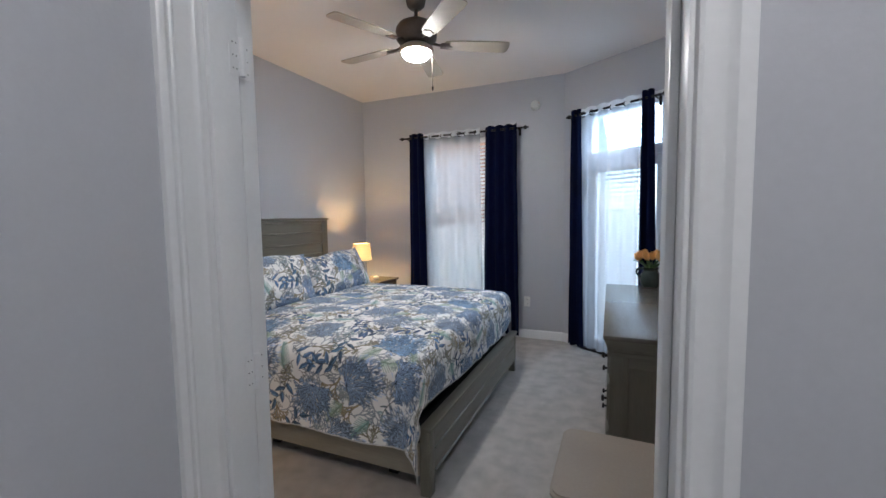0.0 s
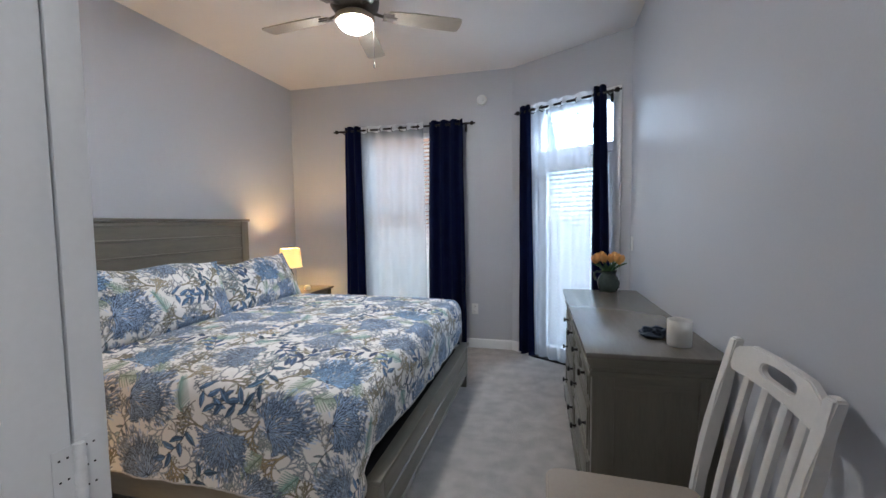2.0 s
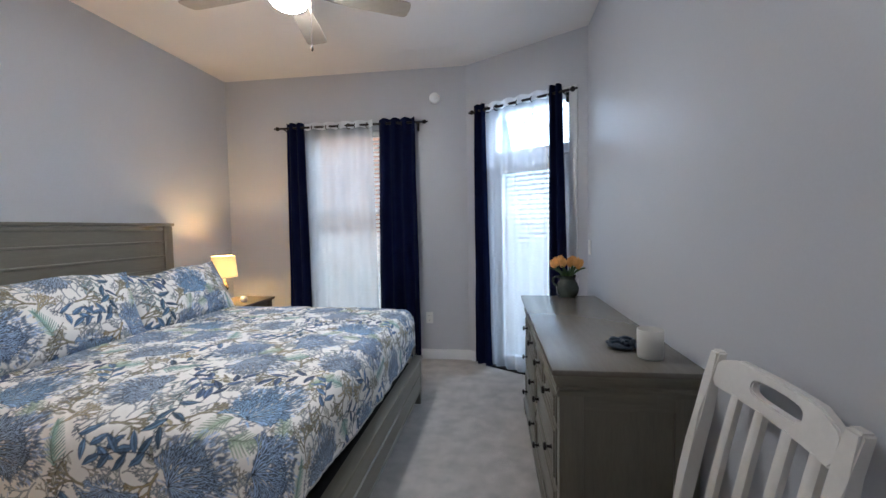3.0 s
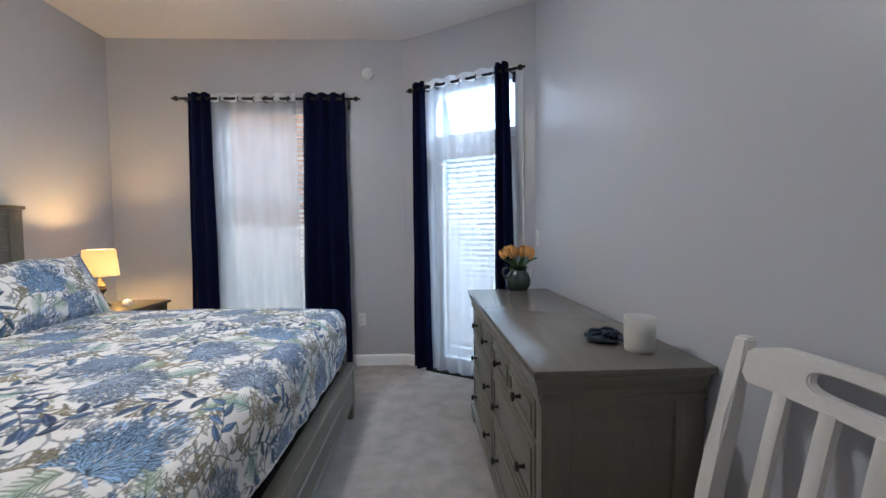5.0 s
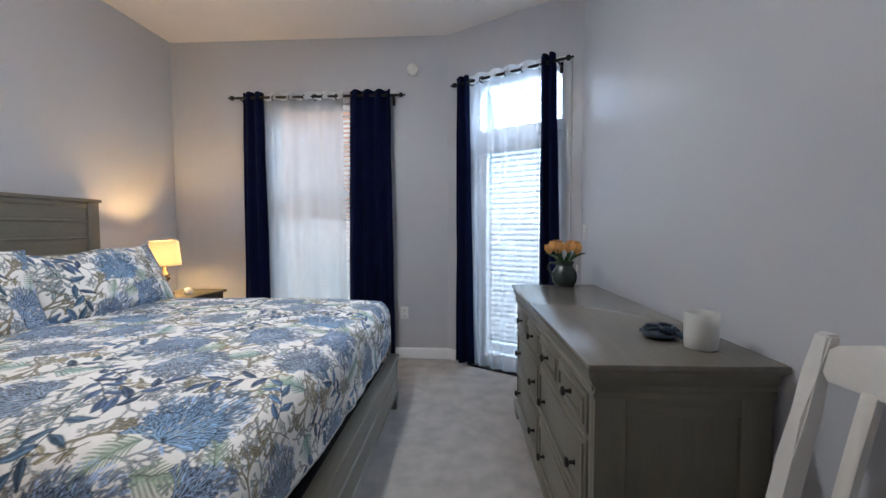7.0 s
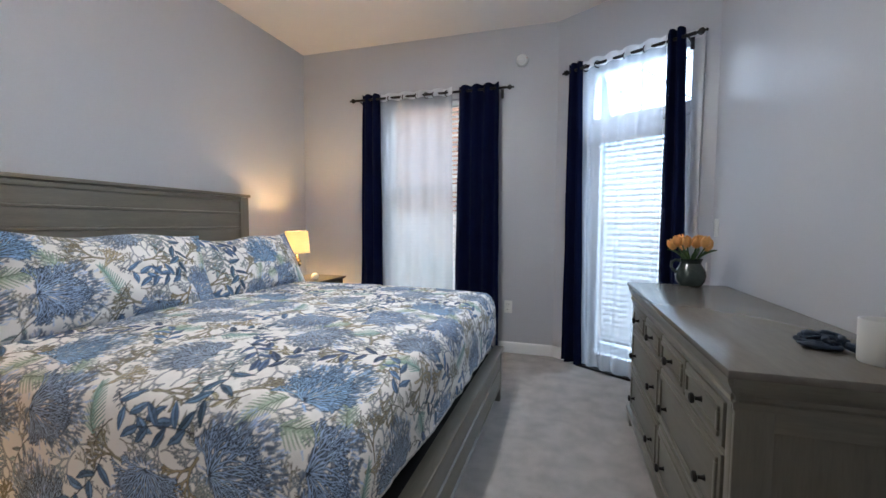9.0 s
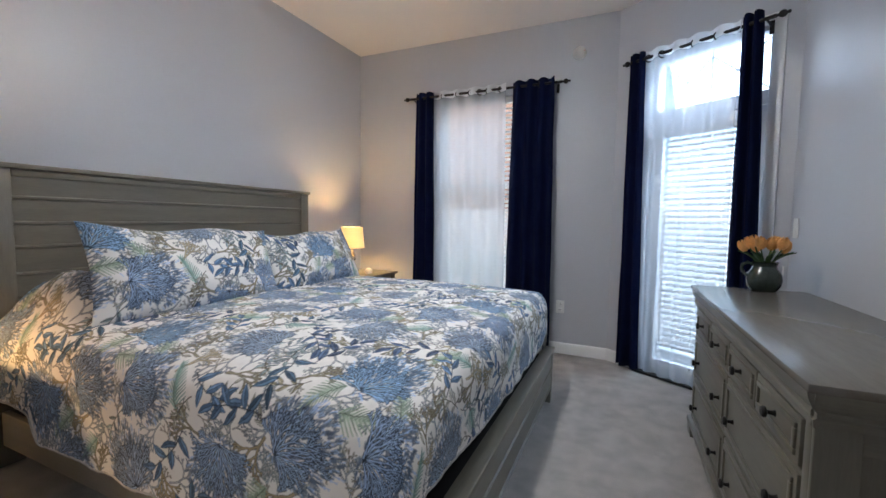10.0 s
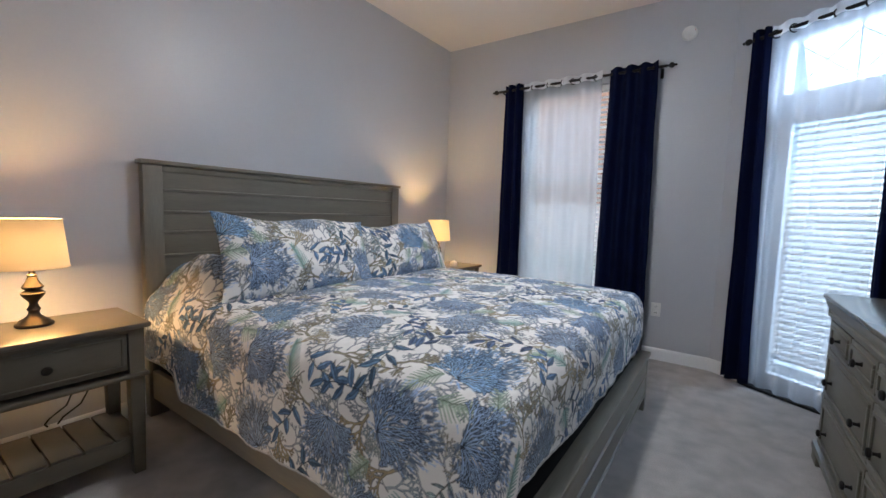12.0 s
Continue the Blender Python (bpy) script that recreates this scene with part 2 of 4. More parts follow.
U0, U1, DTOP = 0.30, 1.07, 2.43
bm = boxed(0, U0, 0, T, 0, H)
box(bm, U1, 1.36, 0, T, 0, H), box(bm, U0, U1, 0, T, DTOP, H)
solo("wall_angled", bm, PAINT, "pale blue-grey angled wall with a glazed patio door", "wall", "structure", m=DOORWALL)
JL, JR, JT = -0.975, -0.062, 2.05
bm = boxed(XL, JL - 0.02, 1.27, YN, 0, H)
box(bm, JR + 0.02, 1.25, 1.27, YN, 0, H), box(bm, JL - 0.02, JR + 0.02, 1.27, YN, JT + 0.02, H)
solo("wall_south", bm, PAINT, "pale blue-grey painted wall with the bedroom doorway", "wall", "structure")
# hall
solo("wall_hall_west", boxed(-1.15, -1.0, -1.45, 1.27, 0, 2.7), PAINT, "pale blue-grey painted hall wall", "wall", "structure")
solo("wall_hall_east", boxed(1.25, 1.4, -1.45, 1.42, 0, 2.7), PAINT, "pale blue-grey painted hall wall", "wall", "structure")
solo("wall_hall_south", boxed(-1.15, 1.4, -1.6, -1.45, 0, 2.7), PAINT, "pale blue-grey painted hall wall", "wall", "structure")
solo("ceiling_hall", boxed(-1.15, 1.4, -1.6, 1.27, 2.7, 2.85), CEIL, "smooth white painted hall ceiling", "ceiling", "structure")

# doorway: casings, jambs, stops
frame_ob = thing("door_1", "white painted door frame with the door swung back", "door", kind="structure")
CAS = [(0, 0), (0, 0.016), (0.006, 0.02), (0.016, 0.021), (0.024, 0.017), (0.03, 0.0165), (0.034, 0.019), (0.040, 0.018), (0.046, 0.0125), (0.085, 0.0115), (0.094, 0.0125), (0.1, 0.0165), (0.108, 0.0165), (0.114, 0.011), (0.130, 0.010), (0.130, 0)]
part("casing", prism([(-1.0 + h, 1.253 + 0.827 * w) for w, h in CAS], 0, 2.12), TRIM, frame_ob, "white moulded door casing")
CAS2 = [(0, 0), (0, 0.013), (0.004, 0.016), (0.018, 0.0175), (0.026, 0.013), (0.03, 0.0125), (0.045, 0.013), (0.052, 0.0165), (0.057, 0.015), (0.060, 0.010), (0.060, 0)]
part("casing", prism([(0.005 - w, 1.27 - h) for w, h in CAS2], 0, 2.12), TRIM, frame_ob, "white moulded door casing")
part("casing", prism([(1.27 - h, 2.115 - w) for w, h in CAS2], -0.985, 0.012, "x"), TRIM, frame_ob, "white moulded door casing")
part("jamb", boxed(JL - 0.019, JL, 1.3615, 1.437, 0, JT, bevel=0.002), TRIM, frame_ob)
part("jamb", boxed(JR, JR + 0.010, 1.262, 1.425, 0, JT, bevel=0.003), TRIM, frame_ob)
part("jamb", boxed(JL, JR, 1.275, 1.425, JT, JT + 0.018, bevel=0.002), TRIM, frame_ob)
part("door_stop", boxed(JR - 0.013, JR, 1.325, 1.385, 0, JT, bevel=0.004), TRIM, frame_ob)
leaf = part("door_leaf", boxed(-1.86, -0.987, 1.449, 1.494, 0.012, 2.04, bevel=0.002), TRIM, frame_ob, "white door swung fully back")
for zc in (1.792, 1.022, 0.25):
    hinge = part("hinge", tube([(JL + 0.006, 1.4425, zc - 0.045), (JL + 0.006, 1.4425, zc + 0.045)], 0.0065, 14), TRIM, frame_ob, "painted-over steel hinge")
    for k in range(1, 5):
        part("knuckle", lathe([(0.0066, 0), (0.0072, 0.002), (0.0072, 0.014), (0.0066, 0.016)], JL + 0.006, 1.4425, zc - 0.054 + k * 0.0205, 14), TRIM, hinge)
    part("hinge_plate", boxed(JL - 0.001, JL + 0.0015, 1.412, 1.4415, zc - 0.044, zc + 0.044), TRIM, hinge)
    part("hinge_plate", boxed(-0.988, -0.9855, 1.4475, 1.478, zc - 0.044, zc + 0.044), TRIM, hinge)
    for yy, xx in ((1.420, JL + 0.0016), (1.430, JL + 0.0016), (1.462, -0.9854), (1.472, -0.9854)):
        for dz in (-0.03, 0.0, 0.03):
            part("screw", boxed(xx - 0.0004, xx + 0.0008, yy - 0.0012, yy + 0.0012, zc + dz - 0.0012, zc + dz + 0.0012), BLACK, hinge)

# baseboards
BASE = [(0, 0), (0.014, 0), (0.014, 0.078), (0.011, 0.088), (0.006, 0.096), (0, 0.10)]


def baseboard(name, length, m):
    solo(name, prism(BASE, 0, length, "y"), TRIM, "white painted moulded baseboard", "baseboard", "structure", m=m)


baseboard("baseboard_north", XL * -1 + AX, pose(AX, YF, 0, 0, 0, 90) @ Matrix.Diagonal((-1, 1, 1, 1)))
baseboard("baseboard_west", YF - YN, pose(XL, YN, 0))
baseboard("baseboard_east", 3.30, pose(XR, YN, 0) @ Matrix.Diagonal((-1, 1, 1, 1)))
baseboard("baseboard_angled", U0 - 0.06, DOORWALL @ pose(0, 0, 0, 0, 0, -90))

# ---- window ----
win = thing("window_1", "white vinyl sash window behind closed-up blinds", "window", kind="structure")
fr = part("window_frame", boxed(WX0, WX0 + 0.04, YF + 0.07, YF + 0.13, WZ0, WZ1, bevel=0.003), WHITEPLASTIC, win)
for b in ((WX1 - 0.04, WX1, YF + 0.07, YF + 0.13, WZ0, WZ1), (WX0 + 0.04, WX1 - 0.04, YF + 0.07, YF + 0.13, WZ1 - 0.04, WZ1), (WX0 + 0.04, WX1 - 0.04, YF + 0.07, YF + 0.13, WZ0, WZ0 + 0.05), (WX0 + 0.04, WX1 - 0.04, YF + 0.075, YF + 0.12, 1.515, 1.55)):
    part("sash_rail", boxed(*b, bevel=0.003), WHITEPLASTIC, win)
for z0, z1 in ((WZ0 + 0.05, 1.50), (1.56, WZ1 - 0.04)):
    pane = part("pane", boxed(WX0 + 0.04, WX1 - 0.04, YF + 0.095, YF + 0.099, z0, z1), GLASS, win)
    pane.visible_shadow = False
part("window_sill", boxed(WX0 - 0.03, WX1 + 0.03, YF - 0.03, YF + 0.07, WZ0 - 0.025, WZ0 - 0.001, bevel=0.006), TRIM, win)

# blinds: one slat mesh, repeated


def blind(name, label, x0, x1, z0, z1, m, head, tilt, tape=()):
    ob = thing(name, label, "blind", m)
    part("head_rail", boxed(x0, x1, -0.03, 0.03, z1 - head, z1, bevel=0.004), WHITEPLASTIC, ob, "white head rail")
    part("bottom_rail", boxed(x0, x1, -0.026, 0.026, z0, z0 + 0.018, bevel=0.005), WHITEPLASTIC, ob)
    bm = bmesh.new()
    rows = []
    for k in range(5):
        a = (k - 2) / 2
        rows.append([bm.verts.new((x, 0.025 * a, 0.003 * (1 - a * a))) for x in (x0 + 0.004, x1 - 0.004)])
    for a, b in zip(rows, rows[1:]):
        bm.faces.new((a[0], a[1], b[1], b[0]))
    slat = mesh_of("slat", bm, SLAT)
    z = z0 + 0.045
    while z < z1 - head - 0.02:
        o = new("slat", slat)
        o.parent = ob
        o.matrix_basis = pose(0, 0, z, tilt + random.uniform(-1.5, 1.5), 0, 0)
        z += 0.043
    for x in tape:
        part("ladder_cord", tube([(x, -0.027, z0 + 0.01), (x, -0.027, z1 - head)], 0.0013, 6), WHITEPLASTIC, ob)
    return ob


blind("window_blind", "white two-inch horizontal blind with open slats", WX0 + 0.015, WX1 - 0.015, WZ0 + 0.02, WZ1 - 0.01, pose(0, YF + 0.033, 0), 0.05, 38, (-2.2, -1.855, -1.5))

# ---- patio door with transom ----
pd = thing("door_2", "white glazed patio door under a transom light", "door", DOORWALL, kind="structure")
for b in ((U0, U0 + 0.03, 0.02, 0.13, 0, DTOP), (U1 - 0.03, U1, 0.02, 0.13, 0, DTOP), (U0 + 0.03, U1 - 0.03, 0.02, 0.13, DTOP - 0.03, DTOP), (U0 + 0.03, U1 - 0.03, 0.02, 0.13, 1.955, 2.04)):
    part("door_frame", boxed(*b, bevel=0.003), TRIM, pd)
D0, D1 = U0 + 0.033, U1 - 0.033
L0, L1, LZ0, LZ1 = D0 + 0.045, D1 - 0.045, 0.12, 1.86
for b in ((D0, L0, 0.045, 0.09, 0.02, 1.95), (L1, D1, 0.045, 0.09, 0.02, 1.95), (L0, L1, 0.045, 0.09, 0.02, LZ0), (L0, L1, 0.045, 0.09, LZ1, 1.95)):
    part("door_rail", boxed(*b, bevel=0.003), TRIM, pd)
for b in ((L0, L1, 0.065, 0.069, LZ0, LZ1), (U0 + 0.03, U1 - 0.03, 0.065, 0.069, 2.04, DTOP - 0.03)):
    pane = part("pane", boxed(*b), GLASS, pd)
    pane.visible_shadow = False
UC = (U0 + U1) / 2
for x1, z1, x2, z2 in ((UC, 2.04, UC, 2.40), (U0 + 0.04, 2.06, UC, 2.36), (U1 - 0.04, 2.06, UC, 2.36), (UC, 2.08, U0 + 0.05, 2.38), (UC, 2.08, U1 - 0.05, 2.38)):
    part("muntin", tube([(x1, 0.078, z1), (x2, 0.078, z2)], 0.006, 6), TRIM, pd)
for a, b in ((U0 - 0.055, U0 + 0.005), (U1 - 0.005, U1 + 0.055)):
    part("casing", boxed(a, b, -0.017, 0, 0, DTOP - 0.005, bevel=0.004), TRIM, pd, "white flat door casing")
part("casing", boxed(U0 - 0.055, U1 + 0.055, -0.017, 0, DTOP - 0.005, DTOP + 0.055, bevel=0.004), TRIM, pd, "white flat door casing")
part("threshold", boxed(U0 - 0.03, U1, -0.06, 0.14, 0.001, 0.022, bevel=0.004), BLACK, pd, "black rubber threshold strip")
blind("door_blind", "white two-inch horizontal blind with open slats", L0 + 0.055, L1 - 0.02, 0.25, 1.875, DOORWALL @ pose(0, 0.008, 0), 0.045, 34, (L0 + 0.08, L1 - 0.08))

# ---- curtains ----


def curtain(name, x0, x1, b0, b1, z0, z1, waves, depth, material, label, m, thick=0.0, phase=0.0, hem=0.0, heading=None):
    """A hanging panel with folds; x0..x1 at the rod, b0..b1 at the hem."""
    nz, nx = 40, max(24, int(waves * 14))
    pts = np.zeros((nz, nx, 3))
    for i in range(nz):
        f = i / (nz - 1)
        for j in range(nx):
            g = j / (nx - 1)
            a = x0 + (x1 - x0) * g
            b = b0 + (b1 - b0) * g
            wob = 0.18 * noise.noise((g * 5 + phase, f * 2.2, phase))
            ang = 2 * math.pi * waves * g + phase + wob * 3 * f
            pts[i, j] = (a + (b - a) * f + 0.006 * noise.noise((f * 6, g * 4, phase + 3)), depth * (0.75 + 0.35 * f) * math.sin(ang), z1 + (z0 - z1) * f + 0.006 * math.cos(ang) * (1 if i == 0 else 0) + hem * math.sin(3 * g + phase) * f)
    ob = grid_mesh(name, pts, material)
    ob.matrix_world = m
    tagged(ob, label, "curtain", "curtains")
    if heading:
        band = np.stack([pts[0] + (0, -0.0025, -0.034 * i) for i in range(3)])
        grid_mesh("heading", band, heading, ob, None, "doubled white heading band")
    if thick:
        mod = ob.modifiers.new("thickness", "SOLIDIFY")
        mod.thickness = thick
    return ob


def rod(name, x0, x1, z, m, grommets):
    ob = thing(name, "dark bronze curtain rod with turned ball finials", "curtain rod", m, "curtain rods")
    part("bar", tube([(x0 + 0.07, 0, z), (x1 - 0.07, 0, z)], 0.011, 12), BRONZE, ob)
    prof = [(0.004, 0), (0.011, 0.004), (0.012, 0.012), (0.007, 0.018), (0.008, 0.024), (0.017, 0.032), (0.0215, 0.044), (0.019, 0.056), (0.009, 0.064), (0.006, 0.068), (0.010, 0.074), (0.0085, 0.080), (0.002, 0.084)]
    for x, turn in ((x0 + 0.08, -90), (x1 - 0.08, 90)):
        bm = lathe(prof, seg=18)
        bmesh.ops.transform(bm, matrix=pose(x, 0, z, 0, turn, 0), verts=bm.verts)
        part("finial", bm, BRONZE, ob)
    for x in (x0 + 0.11, x1 - 0.11):
        br = part("bracket", tube([(x, 0, z - 0.012), (x, 0.03, z - 0.016), (x, 0.078, z - 0.03)], 0.006, 8), BRONZE, ob)
        part("bracket_plate", boxed(x - 0.012, x + 0.012, 0.074, 0.082, z - 0.07, z + 0.01, bevel=0.002), BRONZE, br)
    for x in grommets:
        part("grommet", tube([(x + 0.014 * math.cos(2 * math.pi * k / 18), 0.022 * math.cos(2 * math.pi * k / 18), z + 0.025 * math.sin(2 * math.pi * k / 18) - 0.008) for k in range(19)], 0.0046, 8), BRONZE, ob)
    return ob


WINROD = pose(0, 5.285, 0)
rod("curtain_rod", -2.657, -1.052, 2.383, WINROD, (-2.23, -2.08, -1.95, -1.86, -1.78, -1.66, -1.30))
curtain("curtain", -2.526, -2.325, -2.555, -2.29, 0.05, 2.43, 2.5, 0.030, NAVY, "navy blue blackout curtain panel beside the window", WINROD, 0.003, 0.4)
curtain("curtain", -1.548, -1.178, -1.585, -1.148, 0.05, 2.43, 3.5, 0.034, NAVY, "wide navy blue blackout curtain panel beside the window", WINROD, 0.003, 1.9)
curtain("sheer_curtain", -2.335, -1.945, -2.31, -1.93, 0.06, 2.425, 2.6, 0.020, SHEER, "white sheer voile curtain over the window", WINROD, 0, 0.8, heading=HEADING)
curtain("sheer_curtain", -1.965, -1.605, -1.95, -1.575, 0.06, 2.425, 2.4, 0.020, SHEER, "white sheer voile curtain over the window", WINROD, 0, 2.8, heading=HEADING)
DOORROD = DOORWALL @ pose(0, -0.14, 0)
rod("curtain_rod", 0.135, 1.175, 2.412, DOORROD, (0.34, 0.44, 0.66, 0.80))
curtain("curtain", 0.19, 0.312, 0.178, 0.368, 0.05, 2.465, 2.2, 0.030, NAVY, "navy blue blackout curtain panel beside the patio door", DOORROD, 0.003, 0.2)
curtain("curtain", 0.93, 1.045, 0.925, 1.118, 0.05, 2.475, 2.2, 0.030, NAVY, "navy blue blackout curtain panel beside the patio door", DOORROD, 0.003, 1.2)
curtain("sheer_curtain", 0.312, 0.625, 0.365, 0.62, 0.055, 2.46, 2.3, 0.022, SHEER, "white sheer voile curtain over the patio door", DOORROD, 0, 0.5, hem=0.01, heading=HEADING)
curtain("sheer_curtain", 0.605, 0.935, 0.60, 0.93, 0.055, 2.46, 2.3, 0.022, SHEER, "white sheer voile curtain over the patio door", DOORROD, 0, 2.0, hem=0.01, heading=HEADING)

# ---- outdoors ----
solo("ground", boxed(-400, 400, -400, 600, -0.25, -0.05), CONCRETE, "pale concrete patio and ground", "ground", "structure")
solo("backdrop_facade", boxed(-9, -1.6, 10.0, 10.4, -0.1, 7), BRICK, "reddish brick facade across the court", "facade", "structure")


def shrub(m):
    bm = bmesh.new()
    rnd = random.Random(5)
    for k in range(700):
        d = Vector((rnd.gauss(0, 1), rnd.gauss(0, 1), rnd.gauss(0, 1))).normalized() * rnd.uniform(0.6, 1.05)
        c = Vector((d.x * 1.3, d.y * 0.4, 0.30 + d.z * 0.27))
        e = Euler((rnd.uniform(0, 6), rnd.uniform(0, 6), rnd.uniform(0, 6))).to_matrix()
        bm.faces.new([bm.verts.new(c + e @ Vector(p)) for p in ((-0.05, 0, 0), (0, -0.03, 0), (0.07, 0, 0.01), (0, 0.03, 0))])
    return solo("shrub", bm, GREEN, "dense green garden shrub on the patio edge", "shrub", group="shrubs", m=m, smooth=False)


first = shrub(pose(-2.6, 9.5, -0.05))
copy_thing(first, pose(-4.8, 9.5, -0.05, 0, 0, 4)), copy_thing(first, pose(-7.0, 9.5, -0.05, 0, 0, 176))

# ---- printed coral fabric: drawn stroke by stroke on a repeating tile ----
TILE, RES = 1.0, 760
WHITE = 0.78
tile_rgb = np.empty((RES, RES, 3))
tile_rgb[:] = (WHITE, WHITE * 0.985, WHITE * 0.965)
draw = random.Random(23)


def dab(x0, y0, x1, y1, w0, w1, colour, alpha=1.0):
    """One tapered brush stroke on the tile, in metres, wrapping round its edges."""
    px = TILE / RES
    w = max(w0, w1) + 2 * px
    i0, i1 = int((min(x0, x1) - w) / px), int((max(x0, x1) + w) / px) + 1
    j0, j1 = int((min(y0, y1) - w) / px), int((max(y0, y1) + w) / px) + 1
    xs, ys = np.meshgrid((np.arange(i0, i1) + 0.5) * px, (np.arange(j0, j1) + 0.5) * px)
    dx, dy = x1 - x0, y1 - y0
    f = np.clip(((xs - x0) * dx + (ys - y0) * dy) / (dx * dx + dy * dy + 1e-12), 0, 1)
    dist = np.hypot(xs - x0 - f * dx, ys - y0 - f * dy)
    cover = np.clip((w0 + (w1 - w0) * f - dist) / px + 0.5, 0, 1)[..., None] * alpha
    sel = np.ix_(np.arange(j0, j1) % RES, np.arange(i0, i1) % RES)
    tile_rgb[sel] = tile_rgb[sel] * (1 - cover) + np.array(colour) * cover


def tint(c, spread=0.18):
    k = 1 + draw.uniform(-spread, spread)
    return tuple(v * k for v in c)


def branches(x, y, ang, length, width, depth, spread, shrink, thin=0.84, fork=2):
    """The limbs of a forked coral, as (x0, y0, x1, y1, w0, w1), from the root outwards."""
    x1, y1 = x + length * math.cos(ang), y + length * math.sin(ang)
    limbs = [(x, y, x1, y1, width, width * thin)]
    if depth:
        for k in range(fork):
            turn = spread * ((k + 0.5) / fork * 2 - 1) + draw.uniform(-0.2, 0.2)
            limbs += branches(x1, y1, ang + turn, length * shrink * draw.uniform(0.75, 1.15), width * thin, depth - 1, spread, shrink, thin, fork)
    return limbs


def inked(limbs, fill, rim, edge=0.0016):
    """Limbs with a dark rim drawn first, then their own colour."""
    for x0, y0, x1, y1, w0, w1 in limbs:
        dab(x0, y0, x1, y1, w0 + edge, w1 + edge, rim)
    for x0, y0, x1, y1, w0, w1 in limbs:
        dab(x0, y0, x1, y1, w0, w1, tint(fill, 0.12))


def fan_coral(x, y, ang, size):
    """A sea fan: a dense round head of pale forked branches over slate blue, with a ragged rim."""
    bx, by = x - size * 0.80 * math.cos(ang), y - size * 0.80 * math.sin(ang)
    slate = draw.choice(((0.140, 0.183, 0.262), (0.150, 0.185, 0.245), (0.120, 0.180, 0.270)))
    pale = tuple(c * 2.9 for c in slate)
    p1, p2 = draw.uniform(0, 6), draw.uniform(0, 6)
    for k in range(560):
        a, r = draw.uniform(0, 2 * math.pi), math.sqrt(draw.random())
        r *= size * (0.90 + 0.10 * math.sin(3 * a + p1) + 0.07 * math.sin(5 * a + p2))
        cx, cy = x + r * math.cos(a), y + r * math.sin(a)
        away = math.atan2(cy - by, cx - bx) + draw.uniform(-0.3, 0.3)
        n = 0.016
        dab(cx, cy, cx + n * math.cos(away), cy + n * math.sin(away), 0.0040, 0.0018, tint(slate, 0.30), 0.75)
    for k in range(110):
        a, r = draw.uniform(0, 2 * math.pi), math.sqrt(draw.uniform(0.05, 1.0)) * size * 0.95
        cx, cy = x + r * math.cos(a), y + r * math.sin(a)
        away = math.atan2(cy - by, cx - bx) + draw.uniform(-0.25, 0.25)
        for x0, y0, x1, y1, w0, w1 in branches(cx, cy, away, size * 0.09, 0.0015, 1, 0.7, 0.8):
            dab(x0, y0, x1, y1, w0, w1, tint(pale, 0.15), 0.85)
    for k in range(12):
        a = ang + (k / 11 * 2 - 1) * 1.35 + draw.uniform(-0.08, 0.08)
        limbs = branches(bx, by, a, size * 0.36 * (1 - 0.28 * abs(a - ang)), 0.0022, 5, 0.50, 0.80)
        inked(limbs, tint(pale, 0.1), tuple(c * 0.26 for c in slate), 0.0021)


def blade_leaf(x, y, ang, length, width, colour, bend):
    """One leaf: dark rim, body shaded lighter on one half, midrib."""
    n = 9
    spine = []
    for k in range(n + 1):
        f = k / n
        spine.append((x + length * f * math.cos(ang + bend * f), y + length * f * math.sin(ang + bend * f), width * math.sin(math.pi * min(0.985, 0.05 + 0.93 * f ** 0.85))))
    rim, light = [c * 0.36 for c in colour], [min(0.8, c * 1.75 + 0.03) for c in colour]
    for (xa, ya, wa), (xb, yb, wb) in zip(spine, spine[1:]):
        dab(xa, ya, xb, yb, wa + 0.0013, wb + 0.0013, rim)
    for (xa, ya, wa), (xb, yb, wb) in zip(spine, spine[1:]):
        dab(xa, ya, xb, yb, wa, wb, tint(colour, 0.22))
    sx, sy = -math.sin(ang + bend * 0.6), math.cos(ang + bend * 0.6)
    for (xa, ya, wa), (xb, yb, wb) in zip(spine[1:-1], spine[2:]):
        dab(xa + sx * wa * 0.45, ya + sy * wa * 0.45, xb + sx * wb * 0.45, yb + sy * wb * 0.45, wa * 0.32, wb * 0.32, tint(light, 0.2), 0.55)
    for (xa, ya, wa), (xb, yb, wb) in zip(spine, spine[1:-1]):
        dab(xa, ya, xb, yb, 0.0010, 0.0008, rim)


def leaf_sprig(x, y, ang, size, colour, stem, leaves=6, slim=1.0):
    """A curved stem with leaves set alternately to both sides and one at its tip."""
    px, py, a, curl = x, y, ang, draw.choice((-1, 1))
    for k in range(leaves):
        nx, ny = px + size / leaves * math.cos(a), py + size / leaves * math.sin(a)
        dab(px, py, nx, ny, 0.0021, 0.0017, stem)
        side = 1 if k % 2 else -1
        if k:
            blade_leaf(px, py, a + side * draw.uniform(0.6, 1.1), size * draw.uniform(0.30, 0.42), size * draw.uniform(0.050, 0.068) * slim, tint(colour, 0.32), side * draw.uniform(-0.35, 0.25))
        px, py, a = nx, ny, a + curl * draw.uniform(0.0, 0.22)
    blade_leaf(px, py, a, size * 0.36, size * 0.065 * slim, colour, 0.2 * curl)


